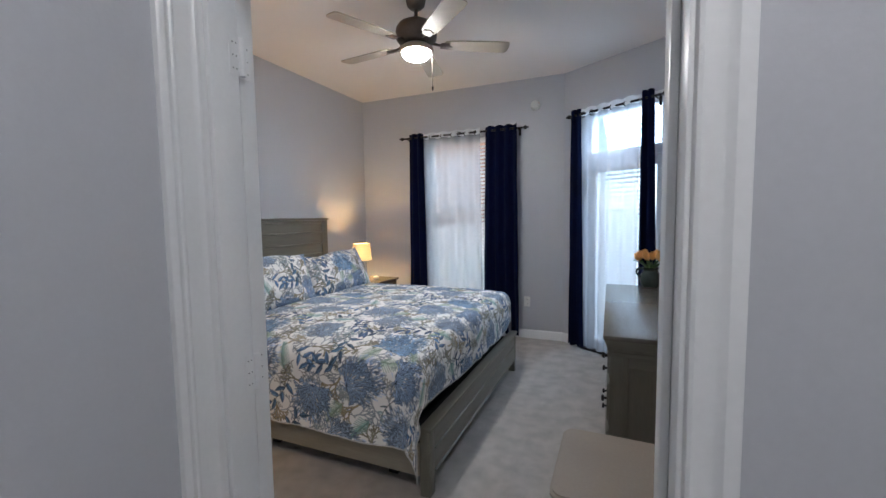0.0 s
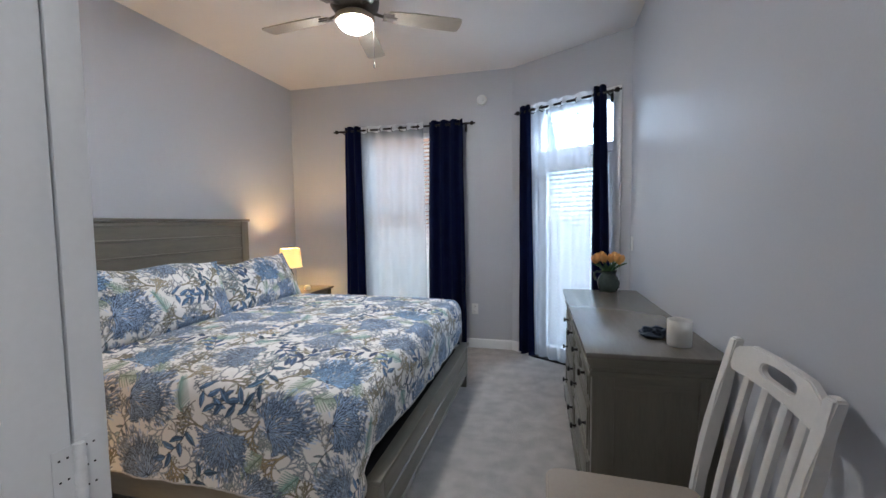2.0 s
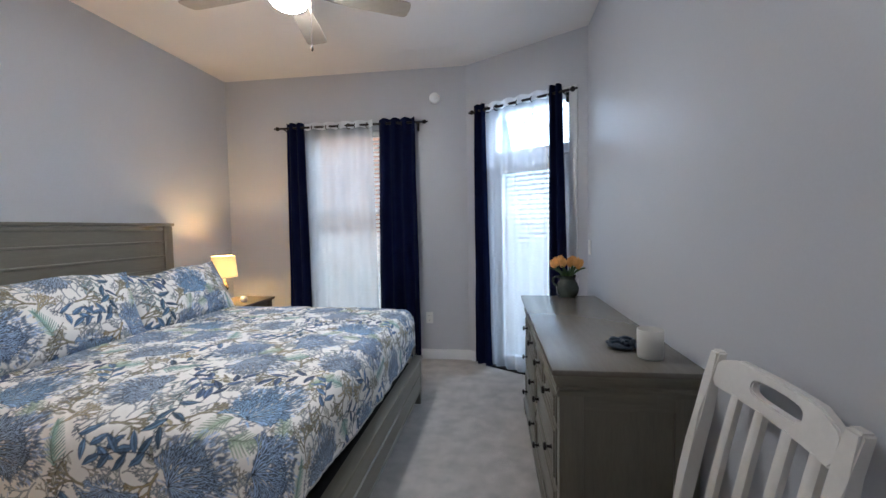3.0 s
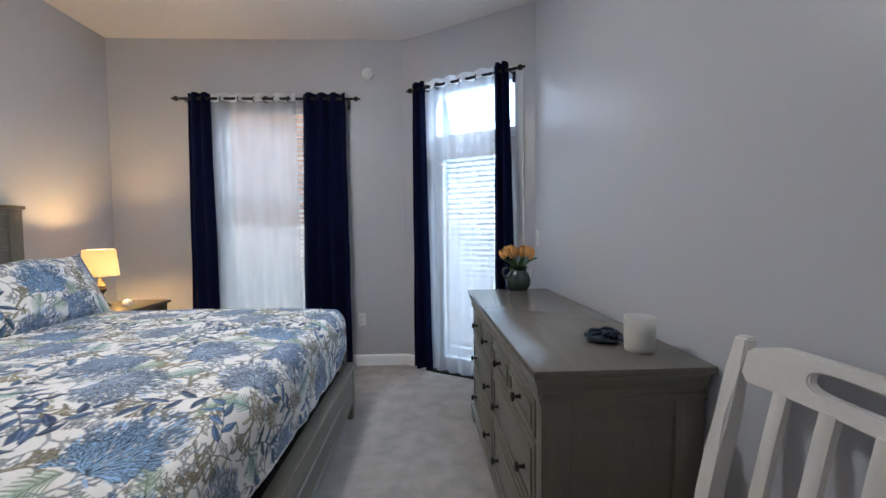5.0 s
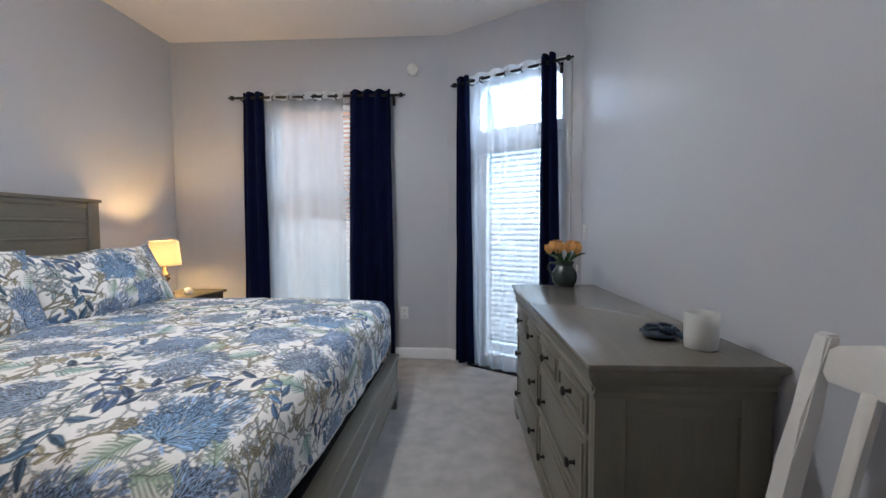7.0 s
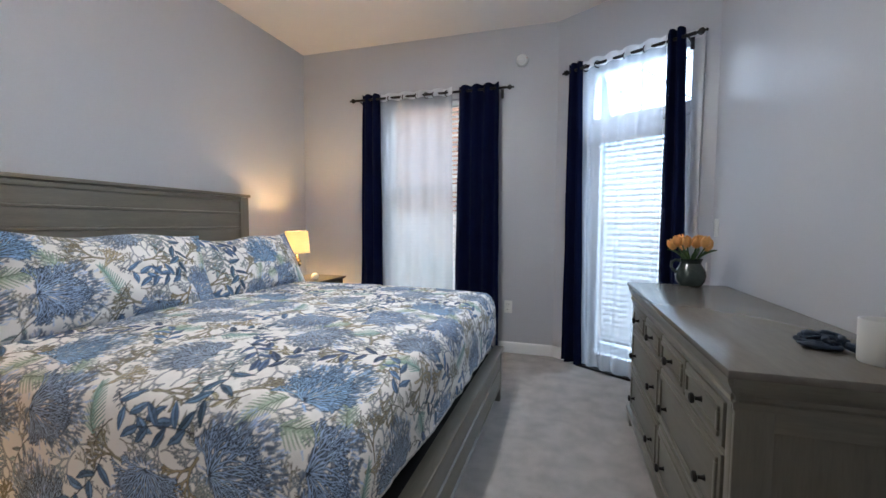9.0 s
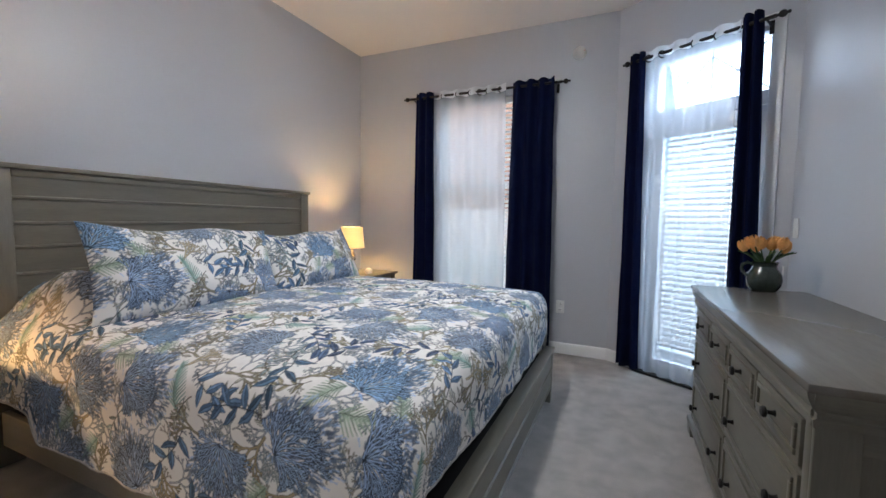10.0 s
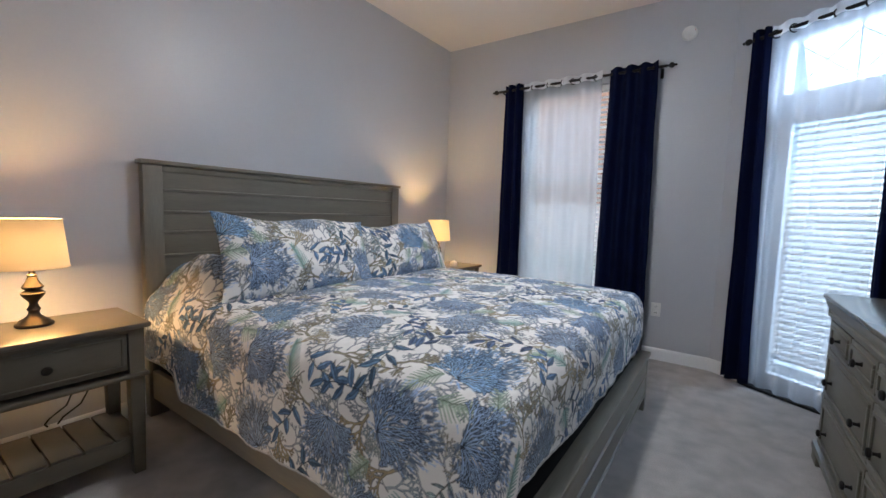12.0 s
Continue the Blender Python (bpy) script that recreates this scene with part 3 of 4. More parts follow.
def feather(x, y, ang, size, colour):
    """A soft sea-green frond of many slim barbs."""
    for k in range(13):
        f = k / 12
        px, py = x + size * f * math.cos(ang + 0.25 * f), y + size * f * math.sin(ang + 0.25 * f)
        for side in (-1, 1):
            n, a = size * (0.42 - 0.28 * f), ang + 0.25 * f + side * (0.85 - 0.35 * f)
            dab(px, py, px + n * math.cos(a), py + n * math.sin(a), 0.0046, 0.0016, tint(colour, 0.25), 0.85)
            dab(px, py, px + n * math.cos(a), py + n * math.sin(a), 0.0008, 0.0007, [c * 0.5 for c in colour], 0.8)
    dab(x, y, x + size * math.cos(ang + 0.25), y + size * math.sin(ang + 0.25), 0.0016, 0.001, [c * 0.35 for c in colour])


C_NAVY, C_BLUE, C_MINT, C_TAN, C_INK = (0.080, 0.120, 0.210), (0.115, 0.185, 0.300), (0.27, 0.42, 0.39), (0.45, 0.36, 0.22), (0.10, 0.12, 0.16)
spots = []


def spot(gap):
    """A free place on the tile, as far from the earlier ones as can be had."""
    best = None
    for _ in range(40):
        c = (draw.uniform(0, TILE), draw.uniform(0, TILE))
        d = min([math.hypot(*[min(abs(p - q), TILE - abs(p - q)) for p, q in zip(c, o[:2])]) - o[2] for o in spots] or [9])
        if best is None or d > best[0]:
            best = (d, c)
    spots.append((*best[1], gap))
    return best[1]


fans = [spot(0.13) for k in range(7)]
navys = [spot(0.06) for k in range(10)]
tans = [spot(0.045) for k in range(14)]
mints = [spot(0.03) for k in range(9)]
inks = [spot(0.035) for k in range(30)]
browns = [spot(0.02) for k in range(20)]
for x, y in inks:
    a = draw.uniform(0, 6.3)
    rim = draw.choice((C_INK, C_INK, (0.13, 0.19, 0.24)))
    inked(branches(x - 0.06 * math.cos(a), y - 0.06 * math.sin(a), a, 0.036, 0.0018, 5, 0.95, 0.82), (0.50, 0.53, 0.56), rim, 0.0019)
for k in range(90):
    inked(branches(draw.uniform(0, TILE), draw.uniform(0, TILE), draw.uniform(0, 6.3), 0.020, 0.0015, 3, 0.9, 0.85), (0.48, 0.48, 0.46), draw.choice((C_INK, (0.17, 0.15, 0.11), (0.14, 0.19, 0.21))), 0.0014)
for x, y in tans:
    a = draw.uniform(0, 6.3)
    inked(branches(x - 0.075 * math.cos(a), y - 0.075 * math.sin(a), a, 0.040, 0.0038, 5, 0.80, 0.81, 0.84), draw.choice(((0.40, 0.34, 0.23), (0.47, 0.42, 0.31), (0.31, 0.29, 0.22))), (0.11, 0.095, 0.070), 0.0018)
for x, y in mints:
    a = draw.uniform(0, 6.3)
    feather(x - 0.05 * math.cos(a), y - 0.05 * math.sin(a), a, 0.15, draw.choice((C_MINT, C_MINT, (0.36, 0.45, 0.36))))
for x, y in browns:
    a = draw.uniform(0, 6.3)
    leaf_sprig(x - 0.05 * math.cos(a), y - 0.05 * math.sin(a), a, 0.11, draw.choice(((0.42, 0.42, 0.38), (0.36, 0.33, 0.24), (0.30, 0.36, 0.38))), (0.10, 0.09, 0.08), 5, 0.85)
for x, y in fans:
    fan_coral(x, y, draw.uniform(0, 6.3), draw.uniform(0.122, 0.142))
for x, y in navys:
    a = draw.uniform(0, 6.3)
    leaf_sprig(x - 0.09 * math.cos(a), y - 0.09 * math.sin(a), a, 0.20, draw.choice((C_NAVY, C_BLUE, (0.075, 0.125, 0.19))), (0.045, 0.05, 0.07))


tile_rgb = WHITE * (np.clip(tile_rgb, 0, WHITE) / WHITE) ** 1.16


def printed(u, v):
    """The print's colours at cloth coordinates in metres."""
    a, b = (u / TILE % 1) * RES - 0.5, (v / TILE % 1) * RES - 0.5
    i, j = np.floor(a).astype(int), np.floor(b).astype(int)
    fa, fb = (a - i)[..., None], (b - j)[..., None]
    c = [[tile_rgb[(j + q) % RES, (i + p) % RES] for p in (0, 1)] for q in (0, 1)]
    return (c[0][0] * (1 - fa) + c[0][1] * fa) * (1 - fb) + (c[1][0] * (1 - fa) + c[1][1] * fa) * fb


def print_mat():
    m = mat("coral_print_cotton", (0.8, 0.8, 0.8), 0.85, vary=0.05, scale=14, grain=260, bump=0.25, spec=0.2, sheen=0.1)
    nt = m.node_tree
    b = nt.nodes["Principled BSDF"]
    base = b.inputs["Base Color"].links[0].from_socket
    at = nt.nodes.new("ShaderNodeAttribute")
    at.attribute_name = "print"
    mul = nt.nodes.new("ShaderNodeMix")
    mul.data_type, mul.blend_type = "RGBA", "MULTIPLY"
    mul.inputs[0].default_value = 1
    nt.links.new(at.outputs["Color"], mul.inputs[6])
    gain = nt.nodes.new("ShaderNodeMix")
    gain.data_type, gain.blend_type = "RGBA", "ADD"
    gain.inputs[0].default_value = 1
    gain.inputs[7].default_value = (0.3, 0.3, 0.3, 1)
    nt.links.new(base, gain.inputs[6])
    nt.links.new(gain.outputs[2], mul.inputs[7])
    nt.links.new(mul.outputs[2], b.inputs["Base Color"])
    return m


PRINT = print_mat()
BINDING = mat("cotton_binding", (0.50, 0.49, 0.48), 0.9, vary=0.25, scale=25, grain=300, bump=0.2)


def value_noise(u, v, cell, seed):
    """Smooth random relief over arrays of coordinates."""
    rs = np.random.RandomState(seed)
    g = rs.rand(64, 64)
    a, b = u / cell, v / cell
    i, j = np.floor(a).astype(int), np.floor(b).astype(int)
    fa, fb = a - i, b - j
    fa, fb = fa * fa * (3 - 2 * fa), fb * fb * (3 - 2 * fb)
    return ((g[j % 64, i % 64] * (1 - fa) + g[j % 64, (i + 1) % 64] * fa) * (1 - fb) + (g[(j + 1) % 64, i % 64] * (1 - fa) + g[(j + 1) % 64, (i + 1) % 64] * fa) * fb) - 0.5


def step01(a, lo, hi):
    f = np.clip((a - lo) / (hi - lo), 0, 1)
    return f * f * (3 - 2 * f)


# ---- bed ----
BED_TOP, FOOT_X, NEAR_Y, FAR_Y = 0.735, -1.098, 2.548, 4.30


def lip_board(y0, y1, z0, z1, x, depth, lip=0.010):
    """A panel board with a small lip that laps over the one below."""
    return prism([(x, z0), (x + depth, z0), (x + depth + lip, z0 + 0.4 * lip), (x + depth + lip, z0 + 1.4 * lip), (x + depth, z0 + 2 * lip), (x + depth, z1), (x, z1)], y0, y1, "y")


bed = thing("bed", "king bed frame in grey-stained wood with plank headboard", "bed")
hb = part("headboard", boxed(-3.225, -3.205, 2.50, 4.42, 0.28, 1.385), WOODY, bed)
zs = [0.30, 0.42, 0.54, 0.66, 0.775, 0.887, 1.017, 1.13, 1.251, 1.378]
for z0, z1 in zip(zs, zs[1:]):
    part("plank", lip_board(2.532, 4.388, z0, z1, -3.205, 0.016), WOODY, hb)
for y0, y1 in ((2.437, 2.532), (4.388, 4.475)):
    part("post", boxed(-3.232, -3.172, y0, y1, 0.0, 1.393, bevel=0.004), WOODZ, hb)
part("cap", boxed(-3.238, -3.160, 2.424, 4.488, 1.394, 1.418, bevel=0.005), WOODY, hb)
part("cap_moulding", boxed(-3.232, -3.176, 2.533, 4.387, 1.358, 1.393, bevel=0.006), WOODY, hb)
fb = part("footboard", boxed(-1.002, -0.978, 2.50, 4.285, 0.11, 0.337, bevel=0.003), WOODY, bed)
for z0, z1 in ((0.108, 0.225), (0.226, 0.337)):
    part("plank", lip_board(2.521, 4.276, z0, z1, -0.978, 0.005, 0.007), WOODY, fb)
part("cap", boxed(-1.030, -0.962, 2.452, 4.345, 0.338, 0.360, bevel=0.004), WOODY, fb)
for y0, y1 in ((2.456, 2.52), (4.277, 4.338)):
    part("post", boxed(-1.028, -0.972, y0, y1, 0.0, 0.337, bevel=0.004), WOODZ, fb)
for y0, y1 in ((2.452, 2.482), (4.312, 4.342)):
    part("side_rail", boxed(-3.172, -1.029, y0, y1, 0.105, 0.265, bevel=0.006), RAILWOOD, bed, "pale grey-brown side rail")
part("platform", boxed(-3.15, -1.06, 2.49, 4.33, 0.20, 0.30), BLACK, bed)
for x in (-3.0, -2.1, -1.25):
    for y in (2.6, 3.4, 4.2):
        part("support_leg", boxed(x - 0.03, x + 0.03, y - 0.03, y + 0.03, 0, 0.20, bevel=0.003), BLACK, bed)
solo("mattress", boxed(-3.14, -1.075, 2.50, 4.33, 0.30, 0.66, bevel=0.12, seg=5), BLACK, "thick mattress under the quilt on the bed frame", "mattress")


def drape():
    """The quilt: flat cloth coordinates s (towards the foot) and t (across), hung over the mattress edges."""
    ds = 0.0030
    s = np.arange(-3.15, FOOT_X + 0.42, ds)
    t = np.arange(NEAR_Y - 0.55, FAR_Y + 0.40, ds)
    S, Tt = np.meshgrid(s, t)
    a = np.maximum(0, S - FOOT_X) * (0.98 - 0.15 * np.clip((3.0 - Tt) / 0.4, 0, 1) - 0.13 * np.clip((Tt - 3.95) / 0.35, 0, 1) - 0.025 * np.sin(Tt * 9))
    b0, b1 = np.maximum(0, NEAR_Y - Tt) * (1 - 0.19 * step01(-S, 2.66, 2.76)), np.maximum(0, Tt - FAR_Y)
    b = np.maximum(b0, b1)
    side = np.where(b0 > 0, -1.0, 1.0)
    rr = np.hypot(a, b)
    safe = np.maximum(rr, 1e-9)
    ca, cb = a / safe, b / safe
    R = 0.13
    arc = R * math.pi / 2
    stretch = 1 + 0.20 * (2 * ca * cb) ** 2
    down = np.where(rr < arc, R * (1 - np.cos(np.minimum(rr, arc) / R)), R + (rr - arc) * stretch)
    out = np.where(rr < arc, R * np.sin(np.minimum(rr, arc) / R), R + (0.06 - 0.20 * ca ** 2 * (1 - np.clip((Tt - 2.7) / 1.7, 0, 0.6))) * (rr - arc))
    hang = np.clip((rr - arc) / 0.3, 0, 1)
    along = np.where(b > a, S, Tt)
    wave = 0.010 * np.sin(along * 21 + 2 * value_noise(S, Tt, 0.3, 3) * 6) + 0.014 * value_noise(S, Tt, 0.16, 4) + 0.012 * np.sin(along * 9 + 1)
    fold = 0.022 * np.sin(6 * np.arctan2(b, a + 1e-9)) * (2 * ca * cb)
    out = out + hang * (wave * np.where(b0 > a, 0.45, 1.0) + fold)
    x = np.minimum(S, FOOT_X) + out * ca * (0.62 + 0.38 * np.clip(b0 / 0.25, 0, 1))
    y = np.clip(Tt, NEAR_Y, FAR_Y) + side * out * cb
    inner = np.minimum(np.minimum(Tt - NEAR_Y + 0.10, FAR_Y - Tt + 0.10), 0.30)
    hump = 0.205 * step01(-S, 2.58, 2.80) * (0.84 + 0.16 * np.cos((Tt - 3.42) * 6.6)) * step01(inner, 0.0, 0.2) * (1 - 0.35 * step01(-S, 2.95, 3.15))
    puff = 0.012 * value_noise(S, Tt, 0.22, 5) + 0.005 * value_noise(S, Tt, 0.07, 6) + 0.0016 * np.sin(S * 2 * math.pi / 0.055 + 3 * value_noise(S, Tt, 0.4, 8)) * np.sin(Tt * 2 * math.pi / 0.055)
    bulge = 0.03 * step01(-S, 2.58, 2.78) * np.clip(hang + 0.15, 0, 1) * (b > 0)
    y = y + side * bulge * (0.6 - 0.5 * hang) * (b0 > 0)
    z = BED_TOP + 0.012 * np.sin(np.clip((Tt - NEAR_Y) / (FAR_Y - NEAR_Y), 0, 1) * math.pi) + hump + puff - down + 0.02 * hang * value_noise(S, Tt, 0.5, 9)
    z = z - 0.022 * step01(S, FOOT_X - 0.30, FOOT_X + 0.08) * (1 - hang)
    z = z - 0.025 * step01(-Tt, -NEAR_Y - 0.22, -NEAR_Y + 0.05) * (1 - hang) * step01(S, -2.6, -2.3)
    low = (1 - step01(z, 0.40, 0.50)) * (a > 0) * (b0 > 0)
    x = x - low * np.maximum(0, x + 0.99)
    y = y - low * np.maximum(0, y - 2.42)
    return np.stack([x, y, z], -1), printed(S + 0.13, Tt + 0.3)


pts, cols = drape()
quilt = grid_mesh("quilt", pts, PRINT, None, cols)
edge = np.concatenate([pts[0, ::6], pts[::6, -1], pts[-1, ::-6]])
part("binding", tube([tuple(p) for p in edge], 0.0042, 6), BINDING, quilt, "pale cotton edge binding")
tagged(quilt, "white cotton quilt printed with blue and tan corals", "quilt")


def pillow(width, height, thick, m, shift, label):
    """A stuffed sham with pinched corners and a flat flange."""
    n, k = int(width / 0.0032), int(height / 0.0032)
    g, f = np.meshgrid(np.linspace(-1, 1, n), np.linspace(-1, 1, k))
    puff = np.clip(1 - np.abs(g) ** 3.2, 0, 1) ** 0.62 * np.clip(1 - np.abs(f) ** 2.6, 0, 1) ** 0.62
    x = g * width / 2 * (1 - 0.055 * (1 - f ** 2)) * (1 + 0.02 * np.sign(g) * f)
    z = f * height / 2 * (1 - 0.10 * (1 - g ** 2)) + 0.012 * np.sin(g * 5 + shift)
    wr = 0.012 * value_noise(g * width + shift, f * height, 0.10, 12) + 0.02 * value_noise(g * width + shift, f * height + 2, 0.2, 13)
    d = thick / 2 * puff + wr * puff
    both = [np.stack([x, -d, z], -1), np.stack([x[:, ::-1], d[:, ::-1], z[:, ::-1]], -1)]
    ob = thing("pillow", label, "pillow", m, "pillows on the bed")
    col = printed(g * width / 2 + shift, f * height / 2 + shift * 2)
    grid_mesh("front", both[0], PRINT, ob, col)
    grid_mesh("back", both[1], PRINT, ob, col[:, ::-1])
    return ob


pillow(0.97, 0.47, 0.21, pose(-2.60, 3.02, 0.915, -24, 2, 90 - 2), 0.37, "coral-print pillow sham leaning on the headboard")
pillow(0.90, 0.45, 0.21, pose(-2.60, 3.91, 0.89, -26, -2, 90 + 3), 0.93, "coral-print pillow sham leaning on the headboard")

# ---- dresser ----
dr = thing("dresser", "wide grey-stained dresser with eight dark-knobbed drawers", "dresser", pose(-0.187, 2.730, 0, 0, 0, 0.95) @ Matrix.Translation((0.196, -2.728, 0)))
DX0, DX1, DY0, DY1 = -0.165, 0.318, 2.765, 4.268
part("top", boxed(-0.196, 0.333, 2.728, 4.312, 0.816, 0.838, bevel=0.005), WOODTOP, dr)
crown = [(0.000, 0.735), (0.010, 0.735), (0.012, 0.752), (0.006, 0.757), (0.006, 0.768), (0.016, 0.782), (0.024, 0.803), (0.026, 0.815), (0.0, 0.815)]
part("crown_moulding", prism([(DX0 - o, z) for o, z in crown], DY0 - 0.02, DY1 + 0.02, "y"), WOODY, dr)
for y, sgn in ((DY0, -1), (DY1, 1)):
    part("crown_moulding", prism([(y + sgn * o, z) for o, z in crown], DX0 - 0.012, DX1, "x"), WOODX, dr)
body = part("body", boxed(DX0 + 0.012, DX1, DY0 + 0.012, DY1 - 0.012, 0.09, 0.816), WOODZ, dr)
for y0, y1 in ((DY0, DY0 + 0.014), (DY1 - 0.014, DY1)):
    part("side_stile", boxed(DX0, DX0 + 0.085, y0, y1, 0.09, 0.735, bevel=0.002), WOODZ, dr)
    part("side_stile", boxed(DX1 - 0.085, DX1, y0, y1, 0.09, 0.735, bevel=0.002), WOODZ, dr)
    part("side_rail", boxed(DX0 + 0.085, DX1 - 0.085, y0, y1, 0.68, 0.735, bevel=0.002), WOODX, dr)
    part("side_rail", boxed(DX0 + 0.085, DX1 - 0.085, y0, y1, 0.09, 0.16, bevel=0.002), WOODX, dr)
for y0, y1 in ((DY0 + 0.014, DY0 + 0.05), (DY1 - 0.05, DY1 - 0.014)):
    part("front_stile", boxed(DX0, DX0 + 0.014, y0, y1, 0.09, 0.735, bevel=0.002), WOODZ, dr)
for z in (0.09, 0.338, 0.582, 0.722):
    part("front_rail", boxed(DX0 + 0.001, DX0 + 0.013, DY0 + 0.05, DY1 - 0.05, z, z + 0.016, bevel=0.001), WOODY, dr)
part("plinth", boxed(DX0 - 0.018, DX1, DY0 - 0.016, DY1 + 0.016, 0.055, 0.09, bevel=0.006), WOODY, dr)
for y0, y1 in ((DY0 - 0.012, DY0 + 0.09), (DY1 - 0.09, DY1 + 0.012)):
    for x0, x1 in ((DX0 - 0.014, DX0 + 0.06), (DX1 - 0.07, DX1)):
        part("foot", boxed(x0, x1, y0, y1, 0, 0.056, bevel=0.004), WOODZ, dr)


def drawer(parent, y0, y1, z0, z1, knobs, x):
    """A drawer front with a raised border and turned knobs, facing -x."""
    d = part("drawer", boxed(x - 0.004, x + 0.012, y0, y1, z0, z1, bevel=0.002), WOODY, parent)
    for b in ((y0 + 0.018, y1 - 0.018, z1 - 0.034, z1 - 0.018), (y0 + 0.018, y1 - 0.018, z0 + 0.018, z0 + 0.034), (y0 + 0.018, y0 + 0.034, z0 + 0.034, z1 - 0.034), (y1 - 0.034, y1 - 0.018, z0 + 0.034, z1 - 0.034)):
        part("border", boxed(x - 0.011, x - 0.003, *b, bevel=0.003), WOODY, d)
    for y, z in knobs:
        bm = lathe([(0.010, 0), (0.007, 0.004), (0.0055, 0.014), (0.007, 0.019), (0.0155, 0.023), (0.0165, 0.028), (0.013, 0.033), (0.004, 0.035)], seg=18)
        bmesh.ops.transform(bm, matrix=pose(x - 0.004, y, z, 0, -90, 0), verts=bm.verts)
        part("knob", bm, BRONZE, d, "dark bronze turned knob")


ya, yb = DY0 + 0.055, DY1 - 0.055
w = (yb - ya) / 4
for k in range(4):
    drawer(dr, ya + k * w + 0.006, ya + (k + 1) * w - 0.006, 0.600, 0.720, [(ya + (k + 0.5) * w, 0.660)], DX0)
for z0, z1 in ((0.356, 0.580), (0.110, 0.336)):
    for k in range(2):
        c = ya + (k + 0.5) * 2 * w
        drawer(dr, ya + 2 * k * w + 0.006, ya + 2 * (k + 1) * w - 0.006, z0, z1, [(c - 0.23, (z0 + z1) / 2 - 0.02), (c + 0.23, (z0 + z1) / 2 - 0.02)], DX0)

# ---- things on the dresser ----
DT = 0.838
pot = thing("flower_jug", "dark green glazed jug holding orange tulips", "vase", pose(0.112, 4.265, DT) @ Matrix.Scale(1.32, 4))
part("jug", lathe([(0.036, 0), (0.044, 0.003), (0.056, 0.022), (0.060, 0.045), (0.055, 0.070), (0.043, 0.088), (0.039, 0.098), (0.043, 0.112), (0.046, 0.116), (0.043, 0.117), (0.038, 0.111), (0.035, 0.098), (0.030, 0.08)], seg=40), POT, pot)
part("handle", tube([(-0.040, 0.0, 0.106), (-0.058, 0, 0.112), (-0.074, 0, 0.102), (-0.077, 0, 0.085), (-0.068, 0, 0.068), (-0.055, 0, 0.058)], [0.006, 0.0065, 0.0065, 0.006, 0.006, 0.007], 12), POT, pot)
part("tag", boxed(0.046, 0.048, -0.052, -0.034, 0.070, 0.105, bevel=0.0005), WHITEPLASTIC, pot, "small white paper tag")
rnd = random.Random(3)
for k in range(11):
    ang, r = k * 2.4, 0.018 + 0.055 * math.sqrt((k + 0.3) / 11)
    hx, hy, hz = r * math.cos(ang) * 1.1, r * math.sin(ang) * 1.1, 0.175 + 0.035 * (1 - r / 0.08) + rnd.uniform(-0.012, 0.012)
    st = part("stem", tube([(hx * 0.2, hy * 0.2, 0.09), (hx * 0.55, hy * 0.55, 0.13), (hx, hy, hz - 0.018)], 0.0028, 7), LEAF, pot)
    bm = bmesh.new()
    for p in range(6):
        a0 = p * math.pi / 3 + k
        grid = []
        for i in range(6):
            f = i / 5
            rad = (0.0195 if p % 2 else 0.0175) * math.sin(math.pi * (0.12 + 0.72 * f)) ** 0.8
            half = 0.62 * math.sin(math.pi * min(1, 0.18 + 0.74 * f)) + 0.03
            grid.append([bm.verts.new((rad * math.cos(a0 + half * q), rad * math.sin(a0 + half * q), -0.022 + 0.050 * f)) for q in (-1, -0.4, 0.4, 1)])
        for a, b in zip(grid, grid[1:]):
            for q in range(3):
                bm.faces.new((a[q], a[q + 1], b[q + 1], b[q]))
    tip = Vector((hx, hy, 0.16)).normalized().to_track_quat("Z", "Y").to_matrix().to_4x4()
    bmesh.ops.transform(bm, matrix=Matrix.Translation((hx, hy, hz)) @ tip, verts=bm.verts)
    part("tulip_head", bm, PETAL, pot, "orange tulip flower")
for k in range(9):
    ang = k * 0.75 + 0.2
    bm = bmesh.new()
    rows = []
    for i in range(7):
        f = i / 6
        r, z, wd = 0.02 + 0.075 * f ** 1.3, 0.10 + 0.085 * f - 0.03 * f * f, 0.010 * math.sin(math.pi * (0.12 + 0.86 * f))
        rows.append([bm.verts.new((r * math.cos(ang) - q * wd * math.sin(ang), r * math.sin(ang) + q * wd * math.cos(ang), z + 0.004 * abs(q))) for q in (-1, 0, 1)])
    for a, b in zip(rows, rows[1:]):
        for q in range(2):
            bm.faces.new((a[q], a[q + 1], b[q + 1], b[q]))
    part("leaf", bm, LEAF, pot, "green tulip leaf")

candle = thing("candle", "white wax candle in a frosted glass tumbler", "candle", pose(0.200, 2.905, DT))
part("tumbler", lathe([(0.036, 0), (0.044, 0.001), (0.046, 0.006), (0.0475, 0.108), (0.0465, 0.110), (0.0452, 0.108), (0.0435, 0.010), (0.03, 0.0095)], seg=44), TUMBLER, candle, "frosted white glass tumbler")
part("wax", lathe([(0.030, 0.0100), (0.0432, 0.0105), (0.0448, 0.080), (0.040, 0.0815), (0.002, 0.0805)], seg=40), WAX, candle, "white candle wax")
part("wick", tube([(0, 0, 0.080), (0.001, 0, 0.087), (0.004, 0, 0.092)], 0.001, 6), BLACK, candle)

